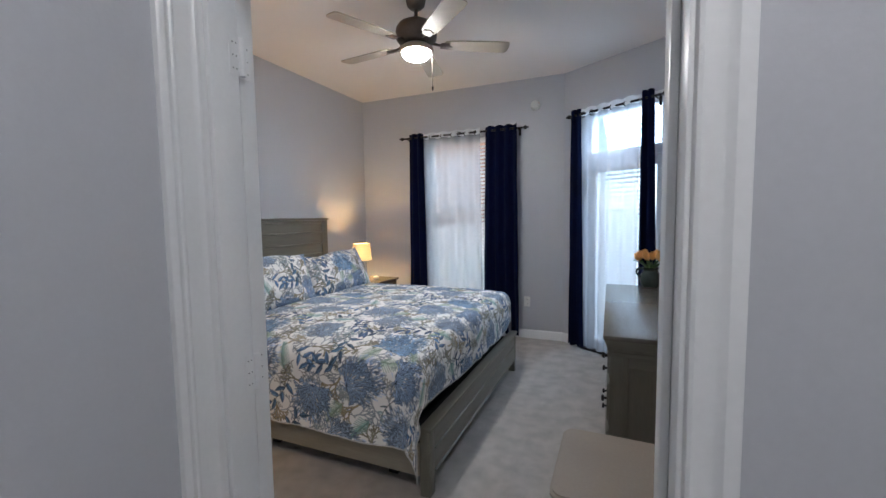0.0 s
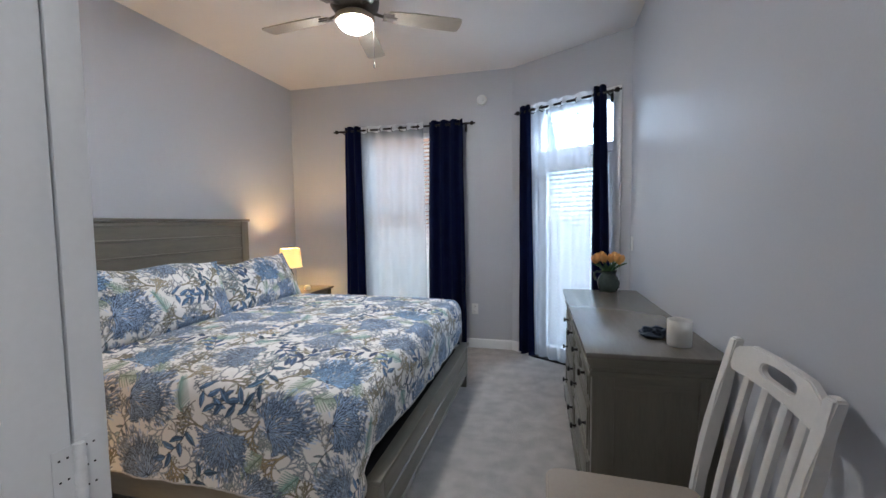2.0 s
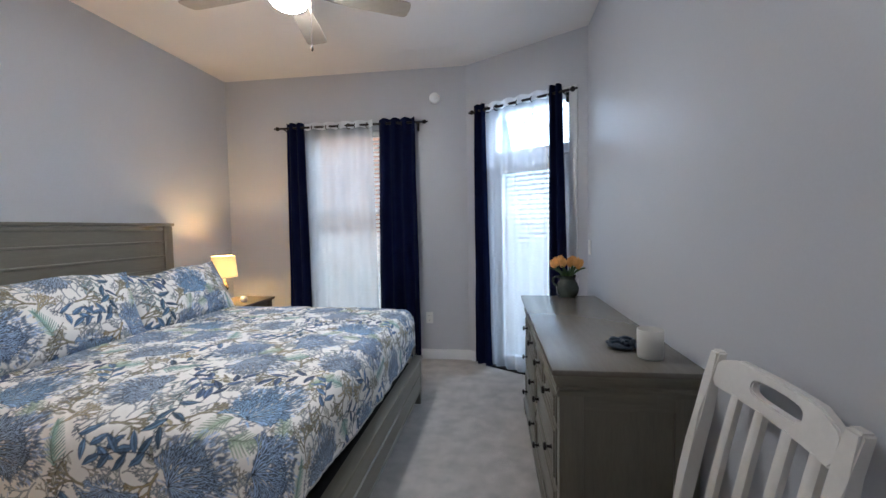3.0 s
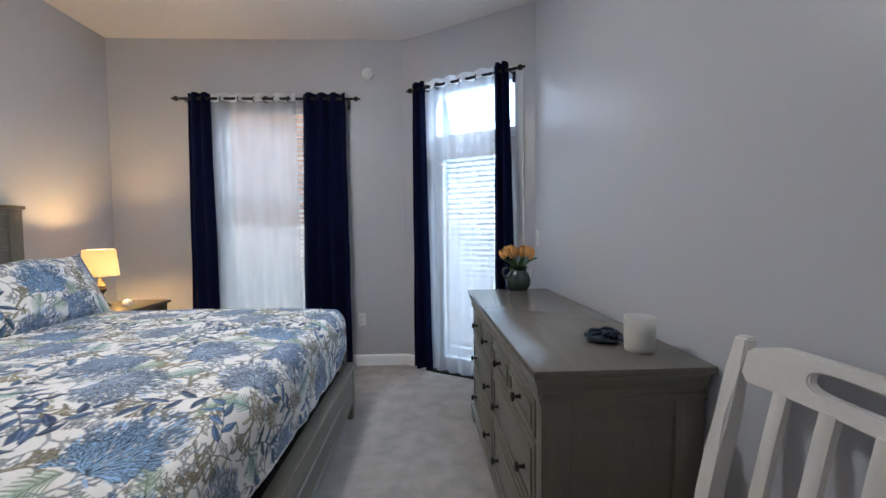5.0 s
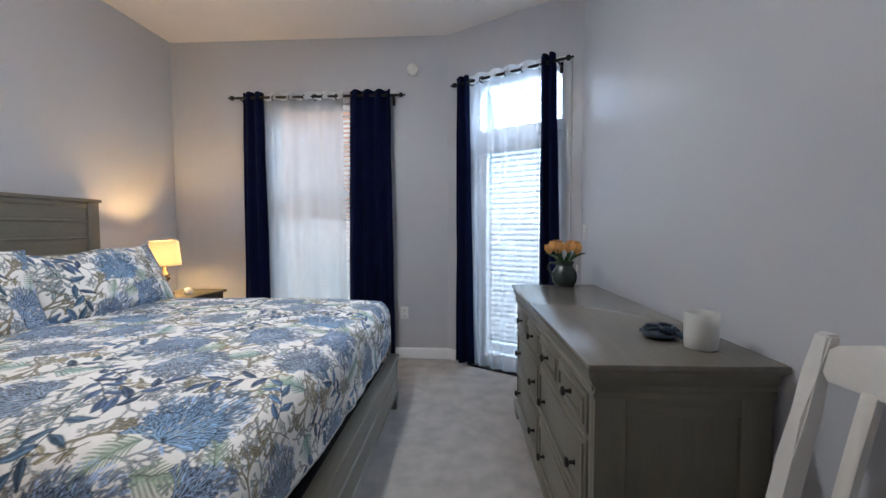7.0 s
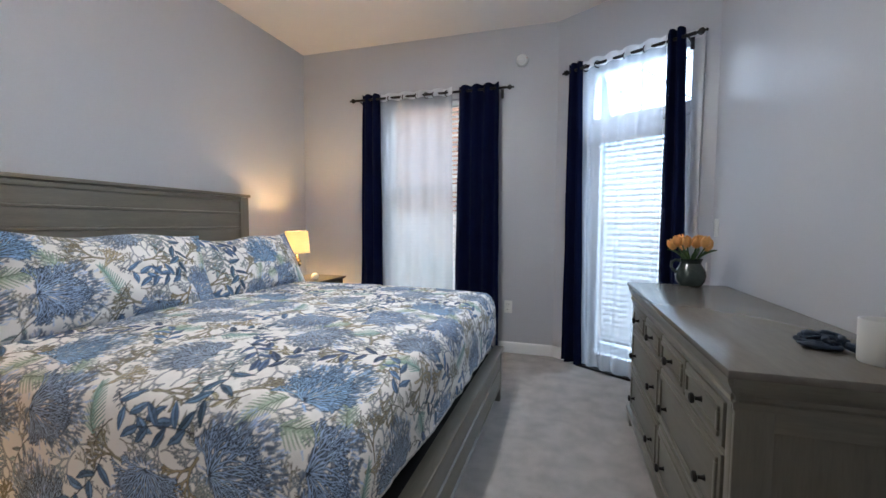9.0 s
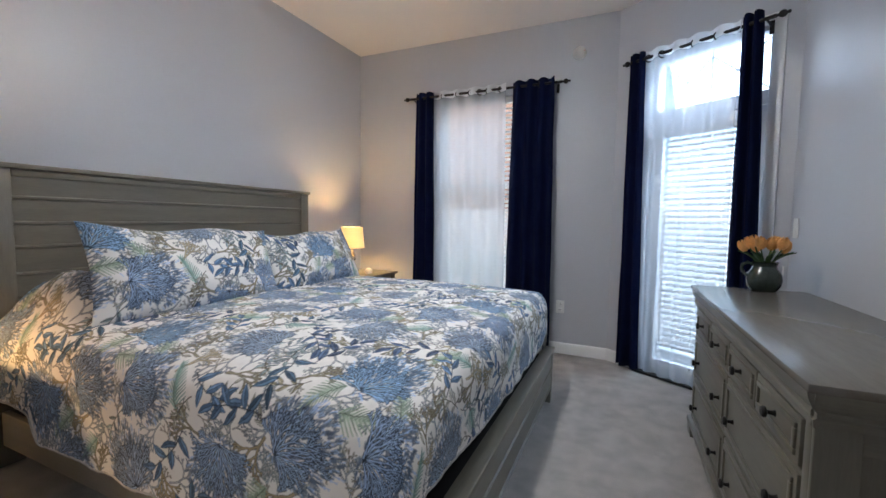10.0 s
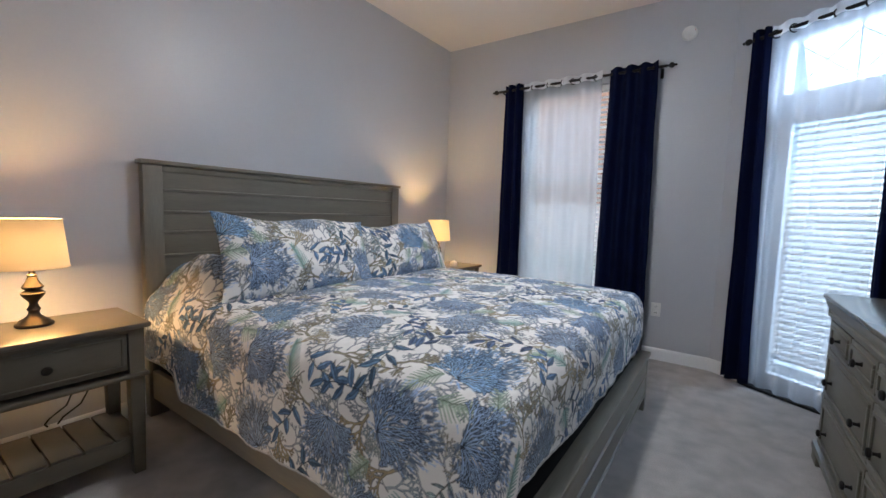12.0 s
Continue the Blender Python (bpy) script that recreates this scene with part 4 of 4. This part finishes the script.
tie = thing("hair_scarf", "dark blue knotted hair scarf lying on the dresser", "scarf", pose(0.130, 3.012, DT))
for k in range(5):
    path = []
    for i in range(25):
        a = 2 * math.pi * i / 24
        path.append(((0.048 - 0.004 * k) * math.cos(a) + 0.013 * math.sin(3 * a + 2.1 * k), (0.030 - 0.003 * k) * math.sin(a) + 0.012 * math.cos(2 * a + 1.4 * k), 0.013 + 0.0055 * k + 0.007 * math.sin(2 * a + 1.7 * k) * min(1, 0.3 + 0.3 * k)))
    part("loop", tube(path, [0.0068 + 0.0028 * math.sin(i * 1.3 + k) for i in range(25)], 9), DENIM, tie)
part("tail", tube([(0.04, -0.02, 0.02), (0.06, -0.034, 0.014), (0.075, -0.05, 0.010)], [0.010, 0.012, 0.005], 8), DENIM, tie)

# ---- chair ----
ch = thing("chair", "white painted slat-back chair with a tan seat beside the dresser", "chair", Matrix.Translation((0, 2.32, 0)) @ Matrix.Diagonal((1, 1.11, 0.988, 1)) @ Matrix.Translation((0, -2.30, 0)))
CY0, CY1 = 2.065, 2.535


def back_x(z):
    return 0.160 + 0.112 * ((z - 0.40) / 0.58) ** 1.25 if z > 0.40 else 0.160 + 0.10 * (0.40 - z)


ring = []
for cx, cy, a0 in ((0.115, CY1 - 0.055, 0), (-0.29, CY1 - 0.06, 90), (-0.29, CY0 + 0.05, 180), (0.115, CY0 + 0.045, 270)):
    ring += [(cx + 0.05 * math.cos(radians(a0 + 15 * k)), cy + 0.05 * math.sin(radians(a0 + 15 * k))) for k in range(7)]
bm = prism(ring, 0.424, 0.455)
bmesh.ops.bevel(bm, geom=[e for e in bm.edges if e.calc_face_angle(0) > 1.0], offset=0.010, segments=3, affect="EDGES")
for v in bm.verts:
    v.co.y = 2.30 + (v.co.y - 2.30) * (1.0 - 0.10 * (v.co.x + 0.345) / 0.465)
part("seat", bm, SEAT, ch, "tan painted seat")
for y in (CY0 + 0.02, CY1 - 0.02):
    zz = [0, 0.2, 0.40, 0.5, 0.6, 0.7, 0.8, 0.9, 0.985]
    bm = bmesh.new()
    rings = []
    for z in zz:
        x, hx = back_x(z), 0.019 if z < 0.9 else 0.015
        rings.append([bm.verts.new(c) for c in ((x - hx, y - 0.019, z), (x + hx, y - 0.019, z), (x + hx, y + 0.019, z), (x - hx, y + 0.019, z))])
    for a, b in zip(rings, rings[1:]):
        for q in range(4):
            bm.faces.new((a[q], a[(q + 1) % 4], b[(q + 1) % 4], b[q]))
    bm.faces.new(rings[0][::-1]), bm.faces.new(rings[-1])
    bmesh.ops.bevel(bm, geom=[e for e in bm.edges if abs(e.verts[0].co.z - e.verts[1].co.z) > 0.05 or e.verts[0].co.z > 0.98], offset=0.006, segments=3, affect="EDGES")
    part("back_post", bm, CHAIRWHITE, ch)
    part("front_leg", tube([(-0.30, y, 0), (-0.30, y, 0.1), (-0.295, y, 0.43)], [0.013, 0.016, 0.021], 14), CHAIRWHITE, ch)
for x0, y0, x1, y1, z in ((-0.295, CY0 + 0.02, 0.17, CY0 + 0.02, 0.18), (-0.295, CY1 - 0.02, 0.17, CY1 - 0.02, 0.18), (-0.295, CY0 + 0.02, -0.295, CY1 - 0.02, 0.24), (0.175, CY0 + 0.02, 0.175, CY1 - 0.02, 0.22)):
    part("stretcher", tube([(x0, y0, z), ((x0 + x1) / 2, (y0 + y1) / 2, z), (x1, y1, z)], [0.008, 0.011, 0.008], 12), CHAIRWHITE, ch)
for x, y0, y1, z0, z1 in ((-0.29, CY0 + 0.03, CY1 - 0.03, 0.37, 0.426),):
    part("apron", boxed(x - 0.009, x + 0.009, y0, y1, z0, z1, bevel=0.002), CHAIRWHITE, ch)


def crest():
    """The top rail with its hand hole and scooped ends."""
    n, bm = 64, bmesh.new()
    loops = []
    for d in (-0.011, 0.011):
        outer, hole = [], []
        for k in range(n):
            a = 2 * math.pi * (k + 0.5) / n
            c, sn = math.cos(a), math.sin(a)
            q = max(abs(c) / 0.197, abs(sn) / 0.046)
            yy, zz = c / q, sn / q
            if zz > 0.0:
                top = 0.046 - 0.016 * max(0, (abs(yy) - 0.135) / 0.06) ** 0.5 if abs(yy) > 0.135 else 0.050
                zz = zz * top / 0.046
            hy, hz = -0.012 + 0.080 * math.copysign(abs(c) ** 0.55, c), 0.020 * math.copysign(abs(sn) ** 0.75, sn) + 0.006
            for lst, (py, pz) in ((outer, (yy, zz)), (hole, (hy, hz))):
                z = 0.935 + pz
                lst.append(bm.verts.new((back_x(z) + d + 0.018 * (1 - (py / 0.2) ** 2), 2.30 + py, z)))
        loops.append((outer, hole))
    for k in range(n):
        j = (k + 1) % n
        (o0, h0), (o1, h1) = loops
        bm.faces.new((o0[k], h0[k], h0[j], o0[j])), bm.faces.new((o1[k], o1[j], h1[j], h1[k]))
        bm.faces.new((o0[k], o0[j], o1[j], o1[k])), bm.faces.new((h0[k], h1[k], h1[j], h0[j]))
    bmesh.ops.recalc_face_normals(bm, faces=bm.faces)
    bmesh.ops.bevel(bm, geom=[e for e in bm.edges if e.calc_face_angle(0) > 1.0], offset=0.0035, segments=2, affect="EDGES")
    return bm


part("crest_rail", crest(), CHAIRWHITE, ch)
for y in (2.150, 2.235, 2.325, 2.412):
    bm = bmesh.new()
    rings = []
    bow = 0.016 * (1 - ((y - 2.30) / 0.2) ** 2)
    for z in (0.453, 0.56, 0.66, 0.75, 0.83, 0.895):
        rings.append([bm.verts.new((back_x(z) + bow + dx, y + dy, z)) for dx, dy in ((-0.007, -0.0145), (-0.0115, -0.008), (-0.0115, 0.008), (-0.007, 0.0145), (0.008, 0.0145), (0.008, -0.0145))])
    for a, b in zip(rings, rings[1:]):
        for q in range(6):
            bm.faces.new((a[q], a[(q + 1) % 6], b[(q + 1) % 6], b[q]))
    bm.faces.new(rings[0][::-1]), bm.faces.new(rings[-1])
    bmesh.ops.recalc_face_normals(bm, faces=bm.faces)
    part("slat", bm, CHAIRWHITE, ch)

# ---- nightstands and table lamps ----
NZ = 0.675


def nightstand(m):
    """Local x points out of the wall, y along it; origin at the middle of the front edge on the floor."""
    ob = thing("nightstand", "pale grey-brown nightstand with one drawer and slatted shelf", "nightstand", m, "nightstands")
    hw, dp = 0.335, 0.40
    part("top", boxed(-dp, 0.0, -hw, hw, NZ - 0.022, NZ, bevel=0.004), LIGHTWOOD, ob)
    for y in (-hw + 0.018, hw - 0.078):
        for x in (-0.082, -dp + 0.02):
            bm = boxed(x, x + 0.06, y, y + 0.06, 0, NZ - 0.023, bevel=0.003)
            for v in bm.verts:
                if v.co.z < 0.02:
                    v.co.x, v.co.y = x + 0.03 + (v.co.x - x - 0.03) * 0.72, y + 0.03 + (v.co.y - y - 0.03) * 0.72
            part("leg", bm, LIGHTWOOD, ob)
    for y in (-hw + 0.022, hw - 0.034):
        part("side_panel", boxed(-dp + 0.08, -0.082, y, y + 0.012, 0.455, NZ - 0.023), LIGHTWOOD, ob)
    part("back_panel", boxed(-dp + 0.022, -dp + 0.034, -hw + 0.08, hw - 0.08, 0.455, NZ - 0.023), LIGHTWOOD, ob)
    part("moulding", boxed(-dp + 0.01, -0.008, -hw + 0.008, hw - 0.008, 0.437, 0.456, bevel=0.007, seg=3), LIGHTWOOD, ob)
    d = part("drawer", boxed(-0.045, -0.027, -hw + 0.082, hw - 0.082, 0.476, 0.632, bevel=0.002), LIGHTWOOD, ob)
    for b in ((-0.242, 0.242, 0.612, 0.620), (-0.242, 0.242, 0.492, 0.500), (-0.242, -0.232, 0.500, 0.612), (0.232, 0.242, 0.500, 0.612)):
        part("border", boxed(-0.028, -0.022, *b, bevel=0.002), LIGHTWOOD, d)
    bm = lathe([(0.009, 0), (0.007, 0.006), (0.007, 0.012), (0.015, 0.018), (0.017, 0.023), (0.013, 0.028), (0.004, 0.030)], seg=18)
    bmesh.ops.transform(bm, matrix=pose(-0.027, 0, 0.553, 0, 90, 0), verts=bm.verts)
    part("knob", bm, BRONZE, d, "dull dark bronze knob")
    part("front_rail", boxed(-0.044, -0.024, -hw + 0.078, hw - 0.078, 0.634, NZ - 0.023), LIGHTWOOD, ob)
    for x in (-0.062, -dp + 0.03):
        part("shelf_rail", boxed(x, x + 0.022, -hw + 0.075, hw - 0.075, 0.095, 0.165, bevel=0.002), LIGHTWOOD, ob)
    for k in range(6):
        y = -hw + 0.03 + k * (2 * hw - 0.06) / 6
        part("shelf_slat", boxed(-dp + 0.03, -0.045, y + 0.004, y + (2 * hw - 0.06) / 6 - 0.004, 0.166, 0.178, bevel=0.002), LIGHTWOOD, ob)
    return ob


ns = nightstand(pose(-2.637, 1.933, 0))
copy_thing(ns, pose(-2.625, 4.79, 0))


def table_lamp(m, bulb):
    ob = thing("table_lamp", "turned dark bronze table lamp with a lit cream shade", "lamp", m, "bedside lamps")
    part("base", lathe([(0.058, 0), (0.060, 0.006), (0.058, 0.012), (0.050, 0.017), (0.046, 0.024), (0.032, 0.032), (0.021, 0.042), (0.016, 0.055), (0.019, 0.062), (0.022, 0.068), (0.017, 0.076), (0.013, 0.088), (0.015, 0.098), (0.026, 0.112), (0.036, 0.126), (0.038, 0.134), (0.030, 0.141), (0.020, 0.146), (0.031, 0.152), (0.034, 0.160), (0.026, 0.172), (0.018, 0.186), (0.014, 0.200), (0.017, 0.206), (0.010, 0.212), (0.009, 0.245)], seg=32), BRONZE, ob)
    bm = bmesh.new()
    prof = [(0.117, 0.238), (0.100, 0.432), (0.099, 0.432), (0.116, 0.238)]
    rings = [[bm.verts.new((r * math.cos(2 * math.pi * k / 48), r * math.sin(2 * math.pi * k / 48), z)) for k in range(48)] for r, z in prof[:2]]
    for k in range(48):
        bm.faces.new((rings[0][k], rings[0][(k + 1) % 48], rings[1][(k + 1) % 48], rings[1][k]))
    part("shade", bm, SHADE, ob, "cream fabric drum shade")
    for r, z in ((0.117, 0.238), (0.100, 0.432)):
        part("shade_rim", tube([(r * math.cos(2 * math.pi * k / 48), r * math.sin(2 * math.pi * k / 48), z) for k in range(49)], 0.0022, 6), SHADE, ob)
    for a in (0, 2.094, 4.189):
        part("spider_arm", tube([(0, 0, 0.40), (0.099 * math.cos(a), 0.099 * math.sin(a), 0.426)], 0.0013, 6), BRONZE, ob)
    part("bulb", lathe([(0.012, 0.245), (0.013, 0.284), (0.024, 0.312), (0.029, 0.334), (0.024, 0.356), (0.010, 0.367), (0.002, 0.369)], seg=20), bulb, ob, "lit warm bulb")
    return ob


BULB = glow("warm_bulb", (1.0, 0.58, 0.22), BULB_GLOW)
table_lamp(pose(-2.905, 1.953, NZ), BULB)
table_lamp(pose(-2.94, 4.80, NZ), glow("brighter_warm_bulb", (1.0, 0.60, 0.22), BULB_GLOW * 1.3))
solo("lamp_cord", tube([(-3.03, 2.09, 0.44), (-3.03, 2.092, 0.33), (-3.02, 2.06, 0.26), (-3.01, 2.00, 0.225), (-3.02, 1.985, 0.20), (-3.03, 1.995, 0.182)], 0.0035, 8), BLACK, "black lamp flex hanging behind the nightstand", "cord", group="lamp cords")
solo("lamp_cord", tube([(-3.03, 2.15, 0.44), (-3.03, 2.145, 0.31), (-3.02, 2.11, 0.25), (-3.01, 2.045, 0.215), (-3.03, 2.03, 0.182)], 0.0035, 8), BLACK, "black lamp flex hanging behind the nightstand", "cord", group="lamp cords")
shell = lathe([(0.012, 0), (0.026, 0.004), (0.034, 0.018), (0.033, 0.034), (0.024, 0.048), (0.012, 0.055), (0.003, 0.057)], seg=24)
for v in shell.verts:
    v.co.x *= 1 + 0.08 * math.sin(5 * math.atan2(v.co.y, v.co.x))
solo("trinket", shell, WAX, "small cream round trinket on the nightstand", "ornament", m=pose(-2.75, 4.80, NZ))

# ---- ceiling fan ----
FX, FY = -1.452, 3.363
fan = thing("ceiling_fan", "five-blade ceiling fan in brushed bronze with a lit bowl", "ceiling fan", pose(FX, FY, 0))
part("canopy", lathe([(0.018, 2.848), (0.040, 2.853), (0.060, 2.872), (0.068, 2.900), (0.070, 2.925)], seg=36), FANMETAL, fan)
part("downrod", tube([(0, 0, 2.78), (0, 0, 2.855)], 0.013, 16), FANMETAL, fan)
part("motor", lathe([(0.085, 2.610), (0.120, 2.622), (0.140, 2.645), (0.146, 2.680), (0.142, 2.715), (0.122, 2.745), (0.080, 2.768), (0.030, 2.785), (0.016, 2.800)], seg=48), FANMETAL, fan)
part("switch_housing", lathe([(0.104, 2.556), (0.114, 2.558), (0.119, 2.572), (0.116, 2.588), (0.098, 2.600), (0.080, 2.612)], seg=40), BRASS, fan, "brass-toned light fitter")
part("glass_bowl", lathe([(0.004, 2.506), (0.036, 2.508), (0.068, 2.517), (0.090, 2.533), (0.101, 2.553), (0.103, 2.562), (0.100, 2.564), (0.02, 2.564)], seg=48), BOWL, fan, "lit frosted glass bowl")
for k in range(5):
    m = pose(0, 0, 2.612, 0, 0, 29.65 + 72 * k)
    bm = tube([(0.10, 0, 0.018), (0.15, 0, 0.004), (0.185, 0, 0.0)], [0.010, 0.009, 0.007], 10)
    box(bm, 0.17, 0.235, -0.036, 0.036, -0.0045, 0.0005, bevel=0.002)
    box(bm, 0.19, 0.255, -0.012, 0.012, -0.0075, -0.003, bevel=0.002)
    bmesh.ops.transform(bm, matrix=m @ pose(0, 0, 0, -8, 0, 0), verts=bm.verts)
    part("blade_iron", bm, FANMETAL, fan)
    outline = []
    for i in range(13):
        a = -math.pi / 2 + math.pi * i / 12
        outline.append((0.618 + 0.043 * math.copysign(abs(math.cos(a)) ** 0.5, math.cos(a)), 0.066 * math.copysign(abs(math.sin(a)) ** 0.6, math.sin(a))))
    outline += [(0.40, 0.064), (0.24, 0.054), (0.205, 0.046), (0.195, 0.02), (0.195, -0.02), (0.205, -0.046), (0.24, -0.054), (0.40, -0.064)]
    bm = prism(outline, 0.001, 0.008)
    bmesh.ops.transform(bm, matrix=m @ pose(0, 0, 0, -8, 0, 0), verts=bm.verts)
    part("blade", bm, BLADE, fan, "pale wood-grain blade")
part("pull_chain", tube([(0.080, 0.036, 2.592), (0.098, 0.045, 2.580), (0.100, 0.045, 2.332)], 0.0018, 6), FANMETAL, fan, "thin pull chain")
part("pull_knob", lathe([(0.002, 2.300), (0.006, 2.305), (0.007, 2.317), (0.004, 2.329), (0.002, 2.334)], 0.100, 0.045, 0, 14), BRONZE, fan)

# ---- wall fittings ----
sm = thing("smoke_detector", "round white smoke detector on the wall above the windows", "smoke detector", pose(-0.99, YF, 2.626, 90, 0, 0))
part("housing", lathe([(0.054, 0), (0.056, 0.006), (0.054, 0.020), (0.046, 0.032), (0.030, 0.036), (0.004, 0.037)], seg=40), WHITEPLASTIC, sm)
part("sensor_cap", lathe([(0.026, 0.034), (0.025, 0.042), (0.018, 0.046), (0.002, 0.047)], seg=28), WHITEPLASTIC, sm)
part("indicator", lathe([(0.004, 0.03), (0.003, 0.037), (0.001, 0.038)], 0.04, 0.012, 0, 10), RED, sm, "small red indicator light")


def outlet(name, label, category, m, slots):
    ob = thing(name, label, category, m)
    part("plate", boxed(-0.036, 0.036, -0.006, 0, -0.058, 0.058, bevel=0.003), WHITEPLASTIC, ob)
    if slots:
        for z in (-0.026, 0.026):
            r = part("receptacle", boxed(-0.017, 0.017, -0.008, -0.004, z - 0.016, z + 0.016, bevel=0.003), WHITEPLASTIC, ob)
            for x in (-0.007, 0.007):
                part("slot", boxed(x - 0.0012, x + 0.0012, -0.0086, -0.0078, z - 0.005, z + 0.006), BLACK, r)
    else:
        part("rocker", boxed(-0.017, 0.017, -0.010, -0.004, -0.033, 0.033, bevel=0.003), WHITEPLASTIC, ob)
    return ob


outlet("wall_outlet", "white double power outlet low on the wall", "outlet", pose(-1.080, YF, 0.425), True)
outlet("light_switch", "white rocker light switch by the patio door", "switch", pose(XR, 4.64, 1.17, 0, 0, -90), False)
strobe = thing("fire_alarm", "red fire alarm strobe high on the wall", "fire alarm", pose(XR, 2.52, 2.12, 0, 0, -90))
part("housing", boxed(-0.055, 0.055, -0.045, 0, -0.07, 0.07, bevel=0.012, seg=3), RED, strobe)
part("lens", boxed(-0.022, 0.022, -0.062, -0.044, 0.0, 0.05, bevel=0.006), GLASS, strobe, "clear strobe lens")
